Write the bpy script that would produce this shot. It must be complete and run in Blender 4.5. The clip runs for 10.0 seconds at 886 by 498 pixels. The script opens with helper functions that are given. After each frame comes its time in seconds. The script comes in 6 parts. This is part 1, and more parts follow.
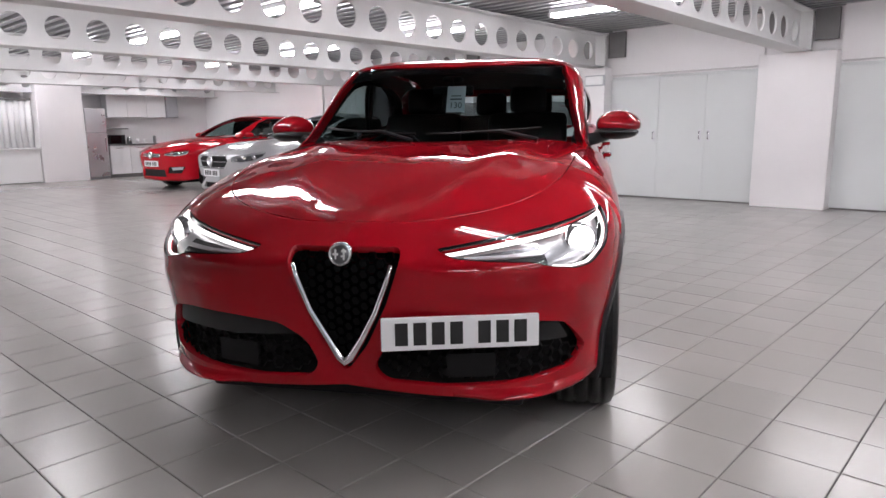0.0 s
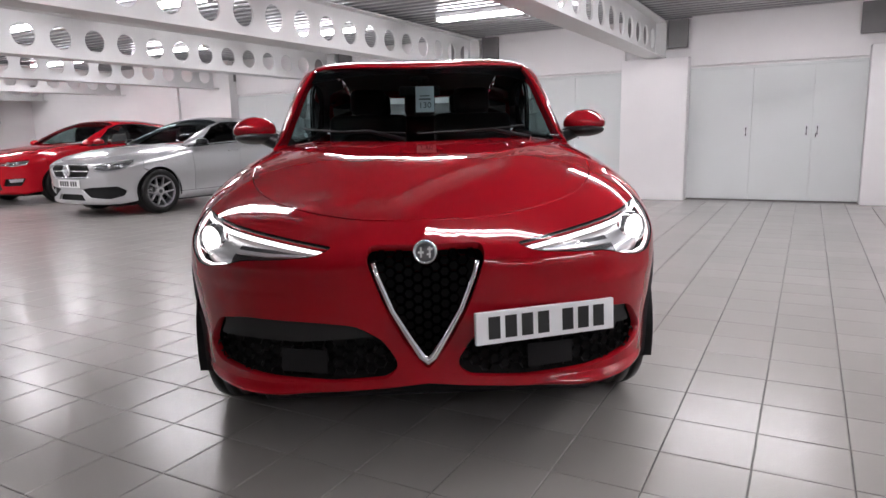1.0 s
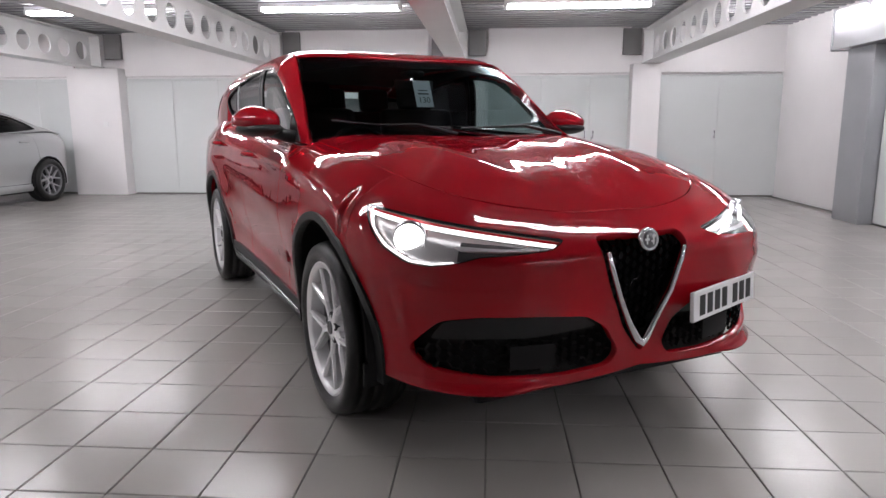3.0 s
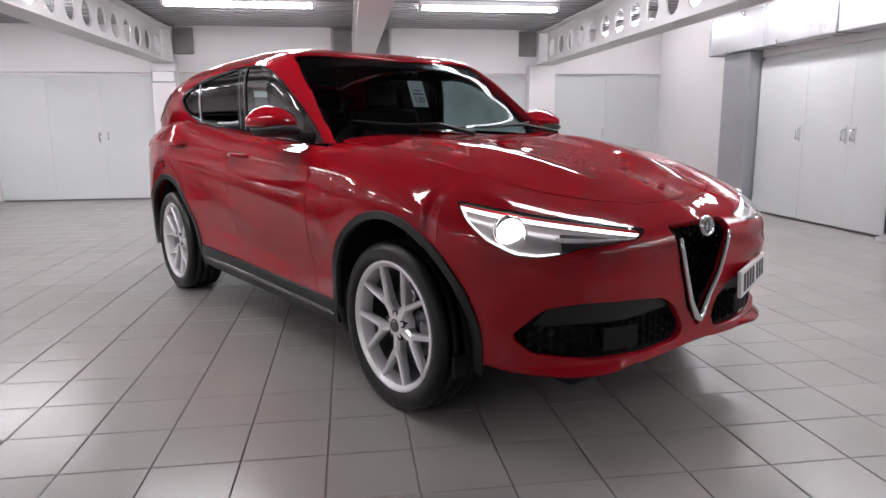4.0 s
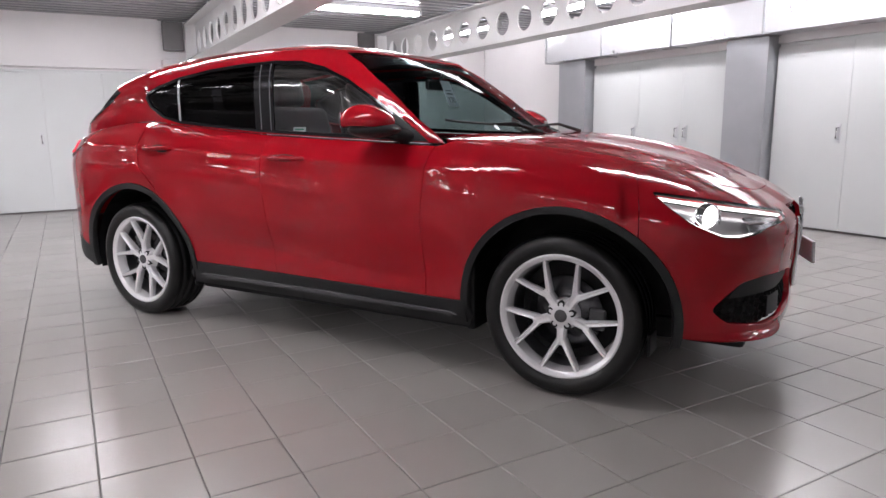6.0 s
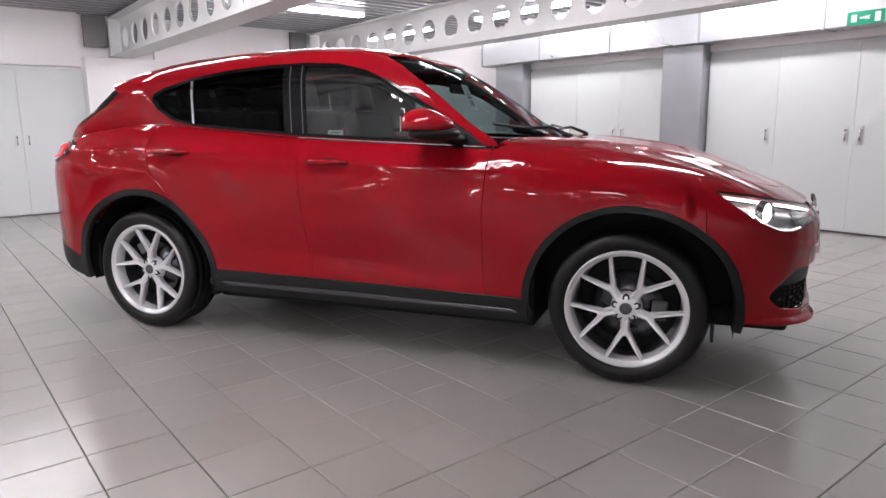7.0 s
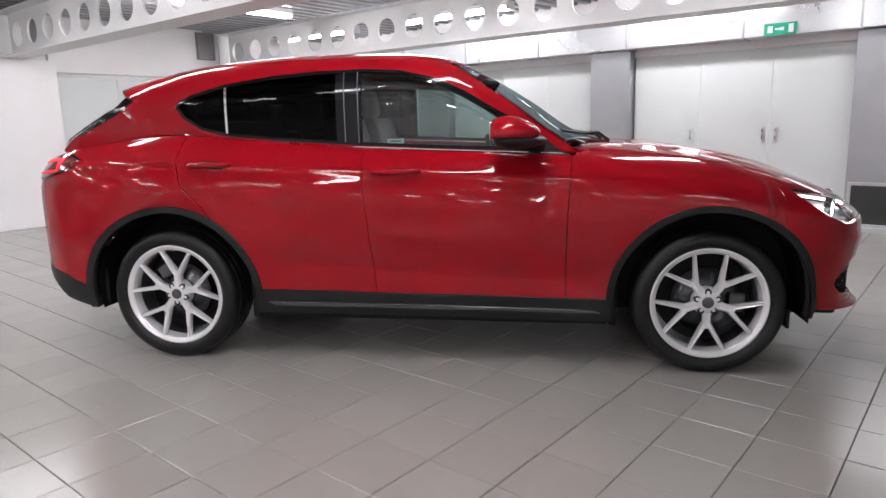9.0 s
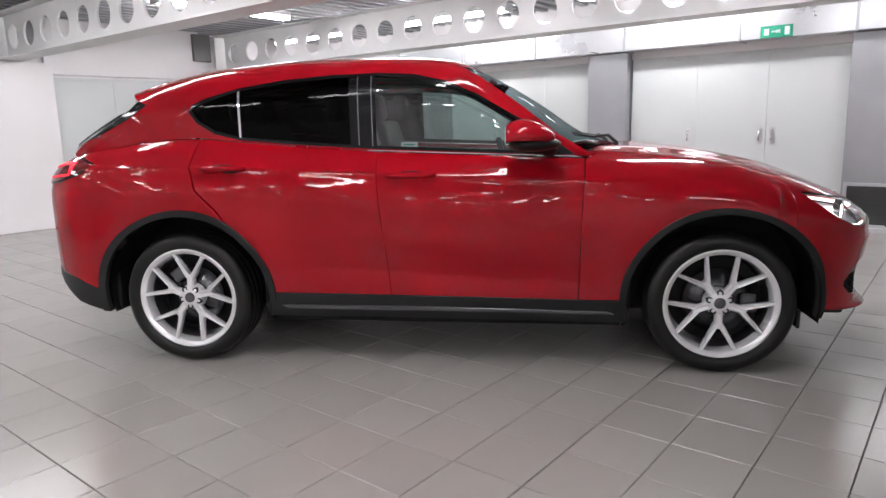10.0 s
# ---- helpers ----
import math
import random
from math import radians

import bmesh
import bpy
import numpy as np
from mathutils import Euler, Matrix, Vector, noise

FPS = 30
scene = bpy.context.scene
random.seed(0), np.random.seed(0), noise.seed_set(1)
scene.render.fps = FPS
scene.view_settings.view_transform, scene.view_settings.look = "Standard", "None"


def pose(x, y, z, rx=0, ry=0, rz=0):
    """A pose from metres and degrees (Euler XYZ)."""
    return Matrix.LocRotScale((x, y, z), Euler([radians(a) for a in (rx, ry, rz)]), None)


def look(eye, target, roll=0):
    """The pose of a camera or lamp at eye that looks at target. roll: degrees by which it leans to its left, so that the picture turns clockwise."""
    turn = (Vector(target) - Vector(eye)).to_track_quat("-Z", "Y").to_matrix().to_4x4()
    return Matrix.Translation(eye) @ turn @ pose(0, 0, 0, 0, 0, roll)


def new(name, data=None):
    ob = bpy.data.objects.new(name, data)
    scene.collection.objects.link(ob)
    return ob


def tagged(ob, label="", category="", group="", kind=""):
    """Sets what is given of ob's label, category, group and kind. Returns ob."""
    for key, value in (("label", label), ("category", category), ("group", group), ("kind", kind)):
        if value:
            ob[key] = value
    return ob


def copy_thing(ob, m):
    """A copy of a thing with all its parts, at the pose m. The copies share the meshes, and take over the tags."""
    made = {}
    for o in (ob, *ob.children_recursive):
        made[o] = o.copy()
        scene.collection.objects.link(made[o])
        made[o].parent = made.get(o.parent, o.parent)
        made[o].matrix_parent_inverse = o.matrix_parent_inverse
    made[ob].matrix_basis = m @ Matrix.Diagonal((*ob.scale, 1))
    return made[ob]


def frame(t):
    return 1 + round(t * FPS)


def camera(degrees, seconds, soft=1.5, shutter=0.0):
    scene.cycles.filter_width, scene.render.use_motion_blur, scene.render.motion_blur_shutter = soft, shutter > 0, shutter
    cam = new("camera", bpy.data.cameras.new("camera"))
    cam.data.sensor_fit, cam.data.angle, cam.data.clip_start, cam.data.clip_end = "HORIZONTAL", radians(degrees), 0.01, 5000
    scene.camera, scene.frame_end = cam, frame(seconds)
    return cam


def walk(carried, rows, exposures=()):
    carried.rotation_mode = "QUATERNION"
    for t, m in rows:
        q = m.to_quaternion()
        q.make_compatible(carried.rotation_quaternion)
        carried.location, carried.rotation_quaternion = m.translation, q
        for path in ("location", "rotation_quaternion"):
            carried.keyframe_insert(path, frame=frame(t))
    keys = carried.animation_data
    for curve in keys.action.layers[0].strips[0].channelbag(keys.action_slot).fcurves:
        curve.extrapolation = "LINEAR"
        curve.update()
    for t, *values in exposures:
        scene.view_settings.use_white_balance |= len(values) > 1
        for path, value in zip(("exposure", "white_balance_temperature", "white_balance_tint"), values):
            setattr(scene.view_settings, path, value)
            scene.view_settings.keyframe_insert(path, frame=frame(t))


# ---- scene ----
# ---- camera and walk ----
cam = camera(67.3, 10.0, soft=1.5)
PATH = [
    (0, (0.04, 0.234, 1.193), (-1.287, 1.688, 0.839), -0.7),
    (0.5, (-0.265, -0.039, 1.189), (-1.401, 1.569, 0.837), -0.5),
    (1, (-0.592, -0.253, 1.182), (-1.537, 1.474, 0.831), -1.4),
    (1.5, (-0.956, -0.43, 1.195), (-1.726, 1.381, 0.839), -1.3),
    (2, (-1.326, -0.592, 1.198), (-1.865, 1.301, 0.841), -0.9),
    (2.5, (-1.787, -0.688, 1.18), (-2.125, 1.25, 0.819), -0.4),
    (3.8, (-2.891, -0.77, 1.171), (-2.701, 1.189, 0.813), -0.3),
    (4, (-3.055, -0.791, 1.179), (-2.783, 1.157, 0.815), -0.4),
    (4.5, (-3.481, -0.699, 1.18), (-2.982, 1.203, 0.817), -0.4),
    (5, (-3.895, -0.544, 1.178), (-3.217, 1.302, 0.813), -0.4),
    (5.5, (-4.293, -0.438, 1.185), (-3.447, 1.338, 0.824), -0.5),
    (6, (-4.698, -0.299, 1.181), (-3.738, 1.417, 0.816), -0.7),
    (7.5, (-5.699, 0.305, 1.222), (-4.356, 1.741, 0.854), -0.6),
    (8, (-5.95, 0.519, 1.229), (-4.517, 1.864, 0.859), -0.7),
    (8.5, (-6.099, 0.728, 1.237), (-4.597, 1.995, 0.868), -0.9),
    (9, (-6.158, 0.882, 1.254), (-4.642, 2.133, 0.884), -1.3),
    (9.5, (-6.213, 0.949, 1.257), (-4.685, 2.186, 0.889), -1.4),
    (10, (-6.257, 0.967, 1.272), (-4.721, 2.194, 0.903), -1.4),
]
walk(cam, [(t, look(eye, target, roll)) for t, eye, target, roll in PATH], exposures=[(0, -0.06, 6500, 15), (2.5, -0.04, 6500, 14), (4, 0.0, 6500, 15), (5.5, 0.1, 6500, 16), (7.5, 0.13, 6500, 14), (10, 0.14, 6500, 12)])

# ---- world ----
world = bpy.data.worlds.new("world")
scene.world = world
world.use_nodes = True
world.node_tree.nodes["Background"].inputs[0].default_value = (0.8, 0.85, 0.9, 1)
world.node_tree.nodes["Background"].inputs[1].default_value = 0.05
TUBE_POWER = 56.0
# ---- materials ----
def material(name, color, rough=0.5, metal=0.0, vary=0.0, scale=6.0, bump=0.0, bump_scale=60.0, coat=0.0, spec=0.5, per_object=0.0, grime=0.0, placed=False):
    """A principled material with two scales of colour variation, roughness variation and fine relief."""
    m = bpy.data.materials.new(name)
    m.use_nodes = True
    nt = m.node_tree
    b = nt.nodes["Principled BSDF"]
    b.inputs["Base Color"].default_value = (*color, 1)
    b.inputs["Roughness"].default_value = rough
    b.inputs["Metallic"].default_value = metal
    b.inputs["Specular IOR Level"].default_value = spec
    b.inputs["Coat Weight"].default_value = coat
    b.inputs["Coat Roughness"].default_value = 0.03
    if vary or bump or per_object or grime:
        tc = nt.nodes.new("ShaderNodeNewGeometry" if placed else "ShaderNodeTexCoord")
        spot = tc.outputs["Position" if placed else "Object"]
        n1 = nt.nodes.new("ShaderNodeTexNoise")
        n1.inputs["Scale"].default_value = scale
        n1.inputs["Detail"].default_value = 6
        nt.links.new(spot, n1.inputs["Vector"])
        n2 = nt.nodes.new("ShaderNodeTexNoise")
        n2.inputs["Scale"].default_value = bump_scale
        n2.inputs["Detail"].default_value = 4
        nt.links.new(spot, n2.inputs["Vector"])
        hsv = nt.nodes.new("ShaderNodeHueSaturation")
        hsv.inputs["Color"].default_value = (*color, 1)
        mr = nt.nodes.new("ShaderNodeMapRange")
        mr.inputs["From Min"].default_value = 0.2
        mr.inputs["From Max"].default_value = 0.8
        mr.inputs["To Min"].default_value = 1 - vary
        mr.inputs["To Max"].default_value = 1 + vary
        nt.links.new(n1.outputs["Fac"], mr.inputs["Value"])
        value = mr.outputs["Result"]
        if per_object:
            oi = nt.nodes.new("ShaderNodeObjectInfo")
            gi = nt.nodes.new("ShaderNodeNewGeometry")
            ad = nt.nodes.new("ShaderNodeMath")
            ad.operation = "ADD"
            nt.links.new(oi.outputs["Random"], ad.inputs[0])
            nt.links.new(gi.outputs["Random Per Island"], ad.inputs[1])
            fr = nt.nodes.new("ShaderNodeMath")
            fr.operation = "FRACT"
            nt.links.new(ad.outputs[0], fr.inputs[0])
            mo = nt.nodes.new("ShaderNodeMapRange")
            mo.inputs["To Min"].default_value = 1 - per_object
            mo.inputs["To Max"].default_value = 1 + per_object
            nt.links.new(fr.outputs[0], mo.inputs["Value"])
            mu = nt.nodes.new("ShaderNodeMath")
            mu.operation = "MULTIPLY"
            nt.links.new(value, mu.inputs[0])
            nt.links.new(mo.outputs["Result"], mu.inputs[1])
            value = mu.outputs[0]
        nt.links.new(value, hsv.inputs["Value"])
        nt.links.new(hsv.outputs["Color"], b.inputs["Base Color"])
        if grime:
            rr = nt.nodes.new("ShaderNodeMapRange")
            rr.inputs["From Min"].default_value = 0.15
            rr.inputs["From Max"].default_value = 0.85
            rr.inputs["To Min"].default_value = rough * (1 - grime)
            rr.inputs["To Max"].default_value = rough * (1 + grime)
            nt.links.new(n1.outputs["Fac"], rr.inputs["Value"])
            nt.links.new(rr.outputs["Result"], b.inputs["Roughness"])
        if bump:
            bp = nt.nodes.new("ShaderNodeBump")
            bp.inputs["Strength"].default_value = bump
            bp.inputs["Distance"].default_value = 0.004
            nt.links.new(n2.outputs["Fac"], bp.inputs["Height"])
            nt.links.new(bp.outputs["Normal"], b.inputs["Normal"])
    return m


def glow(name, color, strength):
    m = bpy.data.materials.new(name)
    m.use_nodes = True
    b = m.node_tree.nodes["Principled BSDF"]
    b.inputs["Base Color"].default_value = (*color, 1)
    b.inputs["Emission Color"].default_value = (*color, 1)
    b.inputs["Emission Strength"].default_value = strength
    return m


def pane_glass(name, tint, rough=0.0, shine=0.045, graze=0.95):
    """Thin tinted glass: what lies behind, darkened by the tint, under a glossy reflection."""
    m = bpy.data.materials.new(name)
    m.use_nodes = True
    nt = m.node_tree
    nt.nodes.remove(nt.nodes["Principled BSDF"])
    tr = nt.nodes.new("ShaderNodeBsdfTransparent")
    tr.inputs["Color"].default_value = (*tint, 1)
    gl = nt.nodes.new("ShaderNodeBsdfGlossy")
    gl.inputs["Color"].default_value = (1, 1, 1, 1)
    gl.inputs["Roughness"].default_value = rough
    lw = nt.nodes.new("ShaderNodeLayerWeight")
    pw = nt.nodes.new("ShaderNodeMath")
    pw.operation = "POWER"
    pw.inputs[1].default_value = 5.0
    nt.links.new(lw.outputs["Facing"], pw.inputs[0])
    fr = nt.nodes.new("ShaderNodeMapRange")
    fr.inputs["To Min"].default_value = shine
    fr.inputs["To Max"].default_value = graze
    nt.links.new(pw.outputs[0], fr.inputs["Value"])
    mix = nt.nodes.new("ShaderNodeMixShader")
    nt.links.new(fr.outputs[0], mix.inputs[0])
    nt.links.new(tr.outputs[0], mix.inputs[1])
    nt.links.new(gl.outputs[0], mix.inputs[2])
    nt.links.new(mix.outputs[0], nt.nodes["Material Output"].inputs["Surface"])
    return m


M_WALL = material("white_wall_paint", (0.80, 0.782, 0.785), 0.55, vary=0.04, scale=1.3, bump=0.25, bump_scale=90)
M_DOOR = material("grey_white_door_paint", (0.63, 0.655, 0.652), 0.38, vary=0.025, scale=1.7, bump=0.1, bump_scale=40)
M_TILE = material("grey_floor_tile", (0.318, 0.300, 0.283), 0.23, vary=0.035, scale=0.7, bump=0.06, bump_scale=90, per_object=0.04, grime=0.2, placed=True)
M_GROUT = material("dark_grout", (0.18, 0.171, 0.161), 0.8, vary=0.2, scale=8)
M_BEAM = material("white_steel_paint", (0.67, 0.67, 0.665), 0.42, vary=0.05, scale=3, bump=0.15, bump_scale=50)
M_STEEL = material("dark_grey_steel", (0.16, 0.155, 0.155), 0.5, vary=0.12, scale=4)
M_DECK = material("galvanised_deck", (0.30, 0.305, 0.315), 0.32, metal=0.3, vary=0.1, scale=3, bump=0.1, bump_scale=30)
M_CLAD = material("brushed_metal_cladding", (0.66, 0.67, 0.69), 0.30, metal=0.75, vary=0.06, scale=2.5, bump=0.06, bump_scale=25, grime=0.25)
M_CLAD_DARK = material("grey_metal_cladding", (0.40, 0.41, 0.43), 0.38, metal=0.6, vary=0.08, scale=3, grime=0.2)
M_TUBE = glow("lamp_tube", (0.985, 0.975, 1.0), TUBE_POWER)
M_FITTING = material("white_lamp_housing", (0.8, 0.8, 0.8), 0.4)
M_GRILLE_DARK = material("dark_vent_mesh", (0.055, 0.055, 0.055), 0.6, vary=0.1)
M_GREEN = material("green_sign", (0.0, 0.30, 0.17), 0.4)
M_WHITE = material("white_plastic", (0.8, 0.8, 0.8), 0.35)
M_CHROME = material("chrome", (0.82, 0.83, 0.85), 0.07, metal=1.0)
M_SATIN = material("satin_chrome", (0.62, 0.63, 0.65), 0.22, metal=1.0)
M_BLACKGLOSS = material("gloss_black", (0.006, 0.006, 0.007), 0.08, spec=0.28)
M_BLACK = material("black_plastic", (0.009, 0.009, 0.0095), 0.45, spec=0.3, vary=0.15, scale=10, bump=0.2, bump_scale=300)
M_CLADDING = material("dark_grey_body_cladding", (0.011, 0.0115, 0.012), 0.5, spec=0.3, vary=0.12, scale=8, bump=0.2, bump_scale=350)
M_RUBBER = material("tyre_rubber", (0.006, 0.006, 0.006), 0.34, spec=0.3, vary=0.25, scale=12, bump=0.3, bump_scale=200)
M_ALLOY = material("silver_alloy", (0.80, 0.80, 0.81), 0.24, metal=0.35, vary=0.04, scale=14)
M_ALLOY_GREY = material("satin_grey_alloy", (0.36, 0.36, 0.37), 0.3, metal=0.6, vary=0.05, scale=14)
M_ALLOY_DARK = material("grey_alloy", (0.20, 0.20, 0.21), 0.32, metal=0.85)
M_DISC = material("brake_disc_steel", (0.085, 0.085, 0.09), 0.25, metal=1.0)
M_TRIMDARK = material("dark_cabin_trim", (0.006, 0.006, 0.0065), 0.6, spec=0.2, vary=0.15, scale=10)
M_SEAT = material("black_leather", (0.014, 0.0135, 0.0135), 0.42, vary=0.15, scale=9, bump=0.2, bump_scale=150)
M_PLATE = material("white_number_plate", (0.86, 0.865, 0.87), 0.3)
M_PLATEBAR = material("black_plate_bar", (0.01, 0.01, 0.01), 0.5)
M_PAPER = material("paper_card", (0.72, 0.74, 0.75), 0.7)
M_INK = material("dark_ink", (0.05, 0.07, 0.07), 0.6)
M_LAMP = glow("headlamp_light", (1.0, 0.98, 0.95), 7.0)
M_DRL = glow("running_light", (1.0, 0.98, 0.96), 2.4)
M_LAMPBODY = material("headlamp_reflector", (0.46, 0.465, 0.48), 0.30, metal=0.6)
M_LAMPDARK = material("headlamp_bezel", (0.10, 0.10, 0.105), 0.2, metal=0.4)
M_REDLENS = material("red_lamp_lens", (0.16, 0.004, 0.006), 0.08, coat=1.0)
M_TAILLIGHT = glow("tail_light", (1.0, 0.02, 0.05), 0.34)
M_GLASS = pane_glass("windscreen_glass", (0.36, 0.42, 0.43), shine=0.009, graze=0.08)
M_SIDEGLASS = pane_glass("front_side_glass", (0.46, 0.55, 0.53), shine=0.085)
M_REARGLASS = pane_glass("rear_glass", (0.28, 0.30, 0.30))
M_PRIVACY = pane_glass("privacy_glass", (0.012, 0.012, 0.014), shine=0.006)
M_LENS = pane_glass("clear_lens", (0.93, 0.94, 0.95))


def car_paint(name, color, metal, flake, spec=0.0):
    m = material(name, color, 0.4 if spec == 0 else 0.28, metal=metal, coat=1.0, spec=spec)
    nt = m.node_tree
    b = nt.nodes["Principled BSDF"]
    b.inputs["Coat IOR"].default_value = 1.37
    b.inputs["Coat Roughness"].default_value = 0.012
    n = nt.nodes.new("ShaderNodeTexNoise")
    n.inputs["Scale"].default_value = 900
    tc = nt.nodes.new("ShaderNodeTexCoord")
    nt.links.new(tc.outputs["Object"], n.inputs["Vector"])
    bp = nt.nodes.new("ShaderNodeBump")
    bp.inputs["Strength"].default_value = flake
    bp.inputs["Distance"].default_value = 0.001
    nt.links.new(n.outputs["Fac"], bp.inputs["Height"])
    nt.links.new(bp.outputs["Normal"], b.inputs["Normal"])
    wave = nt.nodes.new("ShaderNodeTexNoise")
    wave.inputs["Scale"].default_value = 7
    wave.inputs["Detail"].default_value = 2
    nt.links.new(tc.outputs["Object"], wave.inputs["Vector"])
    ripple = nt.nodes.new("ShaderNodeBump")
    ripple.inputs["Strength"].default_value = 0.5
    ripple.inputs["Distance"].default_value = 0.003
    nt.links.new(wave.outputs["Fac"], ripple.inputs["Height"])
    nt.links.new(ripple.outputs["Normal"], b.inputs["Coat Normal"])
    return m


M_RED = car_paint("red_car_paint", (0.295, 0.0042, 0.0100), 0.0, 0.05)
M_SILVER = car_paint("silver_car_paint", (0.50, 0.51, 0.52), 0.6, 0.05, 0.5)
M_RED2 = car_paint("bright_red_car_paint", (0.37, 0.005, 0.012), 0.0, 0.02)
# ---- building helpers ----
def link(name, bm, mat, parent=None, label="", smooth=False):
    me = bpy.data.meshes.new(name)
    bm.to_mesh(me)
    bm.free()
    for mm in (mat if isinstance(mat, (list, tuple)) else [mat]):
        me.materials.append(mm)
    if smooth:
        for p in me.polygons:
            p.use_smooth = True
    ob = new(name, me)
    if parent is not None:
        ob.parent = parent
    if label:
        tagged(ob, label)
    return ob


def part(name, bm, mat, parent, label="", smooth=False):
    return link(name, bm, mat, parent, label, smooth)


def structure(name, bm, mat, label, category, smooth=False):
    return tagged(link(name, bm, mat, None, "", smooth), label, category, kind="structure")


def add_box(bm, x0, x1, y0, y1, z0, z1, bevel=0.0, m=None):
    """A box between two corners, with its edges bevelled."""
    r = bmesh.ops.create_cube(bm, size=1.0)
    vs = r["verts"]
    for v in vs:
        v.co = Vector(((x0 + x1) / 2 + v.co.x * (x1 - x0), (y0 + y1) / 2 + v.co.y * (y1 - y0), (z0 + z1) / 2 + v.co.z * (z1 - z0)))
    if bevel:
        es = list({e for v in vs for e in v.link_edges})
        out = bmesh.ops.bevel(bm, geom=es, offset=bevel, segments=2, affect="EDGES", profile=0.5)
        vs = list({v for fc in out["faces"] for v in fc.verts})
    if m is not None:
        bmesh.ops.transform(bm, matrix=m, verts=[v for v in vs if v.is_valid])
    return bm


def box(x0, x1, y0, y1, z0, z1, bevel=0.0, m=None):
    return add_box(bmesh.new(), x0, x1, y0, y1, z0, z1, bevel, m)


def add_tube(bm, pts, radius, sides=8, cap=True):
    """A round bar swept along points."""
    pts = [Vector(p) for p in pts]
    rings = []
    for i, p in enumerate(pts):
        d = (pts[min(i + 1, len(pts) - 1)] - pts[max(i - 1, 0)]).normalized()
        a = d.cross(Vector((0, 0, 1)))
        a = a.normalized() if a.length > 1e-3 else Vector((1, 0, 0))
        b = d.cross(a)
        r = radius[i] if isinstance(radius, (list, tuple)) else radius
        rings.append([bm.verts.new(p + (a * math.cos(k * 2 * math.pi / sides) + b * math.sin(k * 2 * math.pi / sides)) * r) for k in range(sides)])
    for r0, r1 in zip(rings, rings[1:]):
        for k in range(sides):
            bm.faces.new((r0[k], r0[(k + 1) % sides], r1[(k + 1) % sides], r1[k]))
    if cap:
        bm.faces.new(rings[0][::-1])
        bm.faces.new(rings[-1])
    return bm


def add_lathe(bm, profile, sides=48, axis="Y", closed=False):
    """Turns a profile of (radius, offset) about an axis."""
    rings = []
    for r, o in profile:
        ring = []
        for k in range(sides):
            a = 2 * math.pi * k / sides
            c, s = math.cos(a) * r, math.sin(a) * r
            ring.append(bm.verts.new((c, o, s) if axis == "Y" else (c, s, o)))
        rings.append(ring)
    pairs = list(zip(rings, rings[1:])) + ([(rings[-1], rings[0])] if closed else [])
    for r0, r1 in pairs:
        for k in range(sides):
            bm.faces.new((r0[k], r0[(k + 1) % sides], r1[(k + 1) % sides], r1[k]))
    return bm


def curve(xs, ys):
    """A smooth curve through points, for x in rising or falling order."""
    xs, ys = np.array(xs, float), np.array(ys, float)
    if xs[0] > xs[-1]:
        xs, ys = xs[::-1], ys[::-1]
    h = np.diff(xs)
    s = np.diff(ys) / h
    t = np.zeros_like(ys)
    t[0], t[-1] = s[0], s[-1]
    for i in range(1, len(xs) - 1):
        t[i] = 0 if s[i - 1] * s[i] <= 0 else (h[i - 1] + h[i]) / (h[i - 1] / s[i] + h[i] / s[i - 1])

    def f(x):
        x = np.clip(np.asarray(x, float), xs[0], xs[-1])
        i = np.clip(np.searchsorted(xs, x) - 1, 0, len(h) - 1)
        u = (x - xs[i]) / h[i]
        return ((1 + 2 * u) * (1 - u) ** 2 * ys[i] + u * (1 - u) ** 2 * h[i] * t[i]
                + u * u * (3 - 2 * u) * ys[i + 1] + u * u * (u - 1) * h[i] * t[i + 1])
    return f


def inside(poly, p):
    x, y = p
    hit = False
    for (x0, y0), (x1, y1) in zip(poly, poly[1:] + poly[:1]):
        if (y0 > y) != (y1 > y) and x < x0 + (y - y0) / (y1 - y0) * (x1 - x0):
            hit = not hit
    return hit


def rounded(poly, r=0.02, n=3):
    """The polygon with its corners rounded."""
    out = []
    k = len(poly)
    for i in range(k):
        p, a, b = Vector(poly[i]), Vector(poly[i - 1]), Vector(poly[(i + 1) % k])
        ra = min(r, (a - p).length * 0.45)
        rb = min(r, (b - p).length * 0.45)
        s, e = p + (a - p).normalized() * ra, p + (b - p).normalized() * rb
        for j in range(n + 1):
            u = j / n
            q = s * (1 - u) ** 2 + p * 2 * u * (1 - u) + e * u * u
            out.append((q.x, q.y))
    return out


def arc(cx, cz, r, a0, a1, n=20):
    return [(cx + r * math.cos(radians(a0 + (a1 - a0) * i / n)), cz + r * math.sin(radians(a0 + (a1 - a0) * i / n))) for i in range(n + 1)]


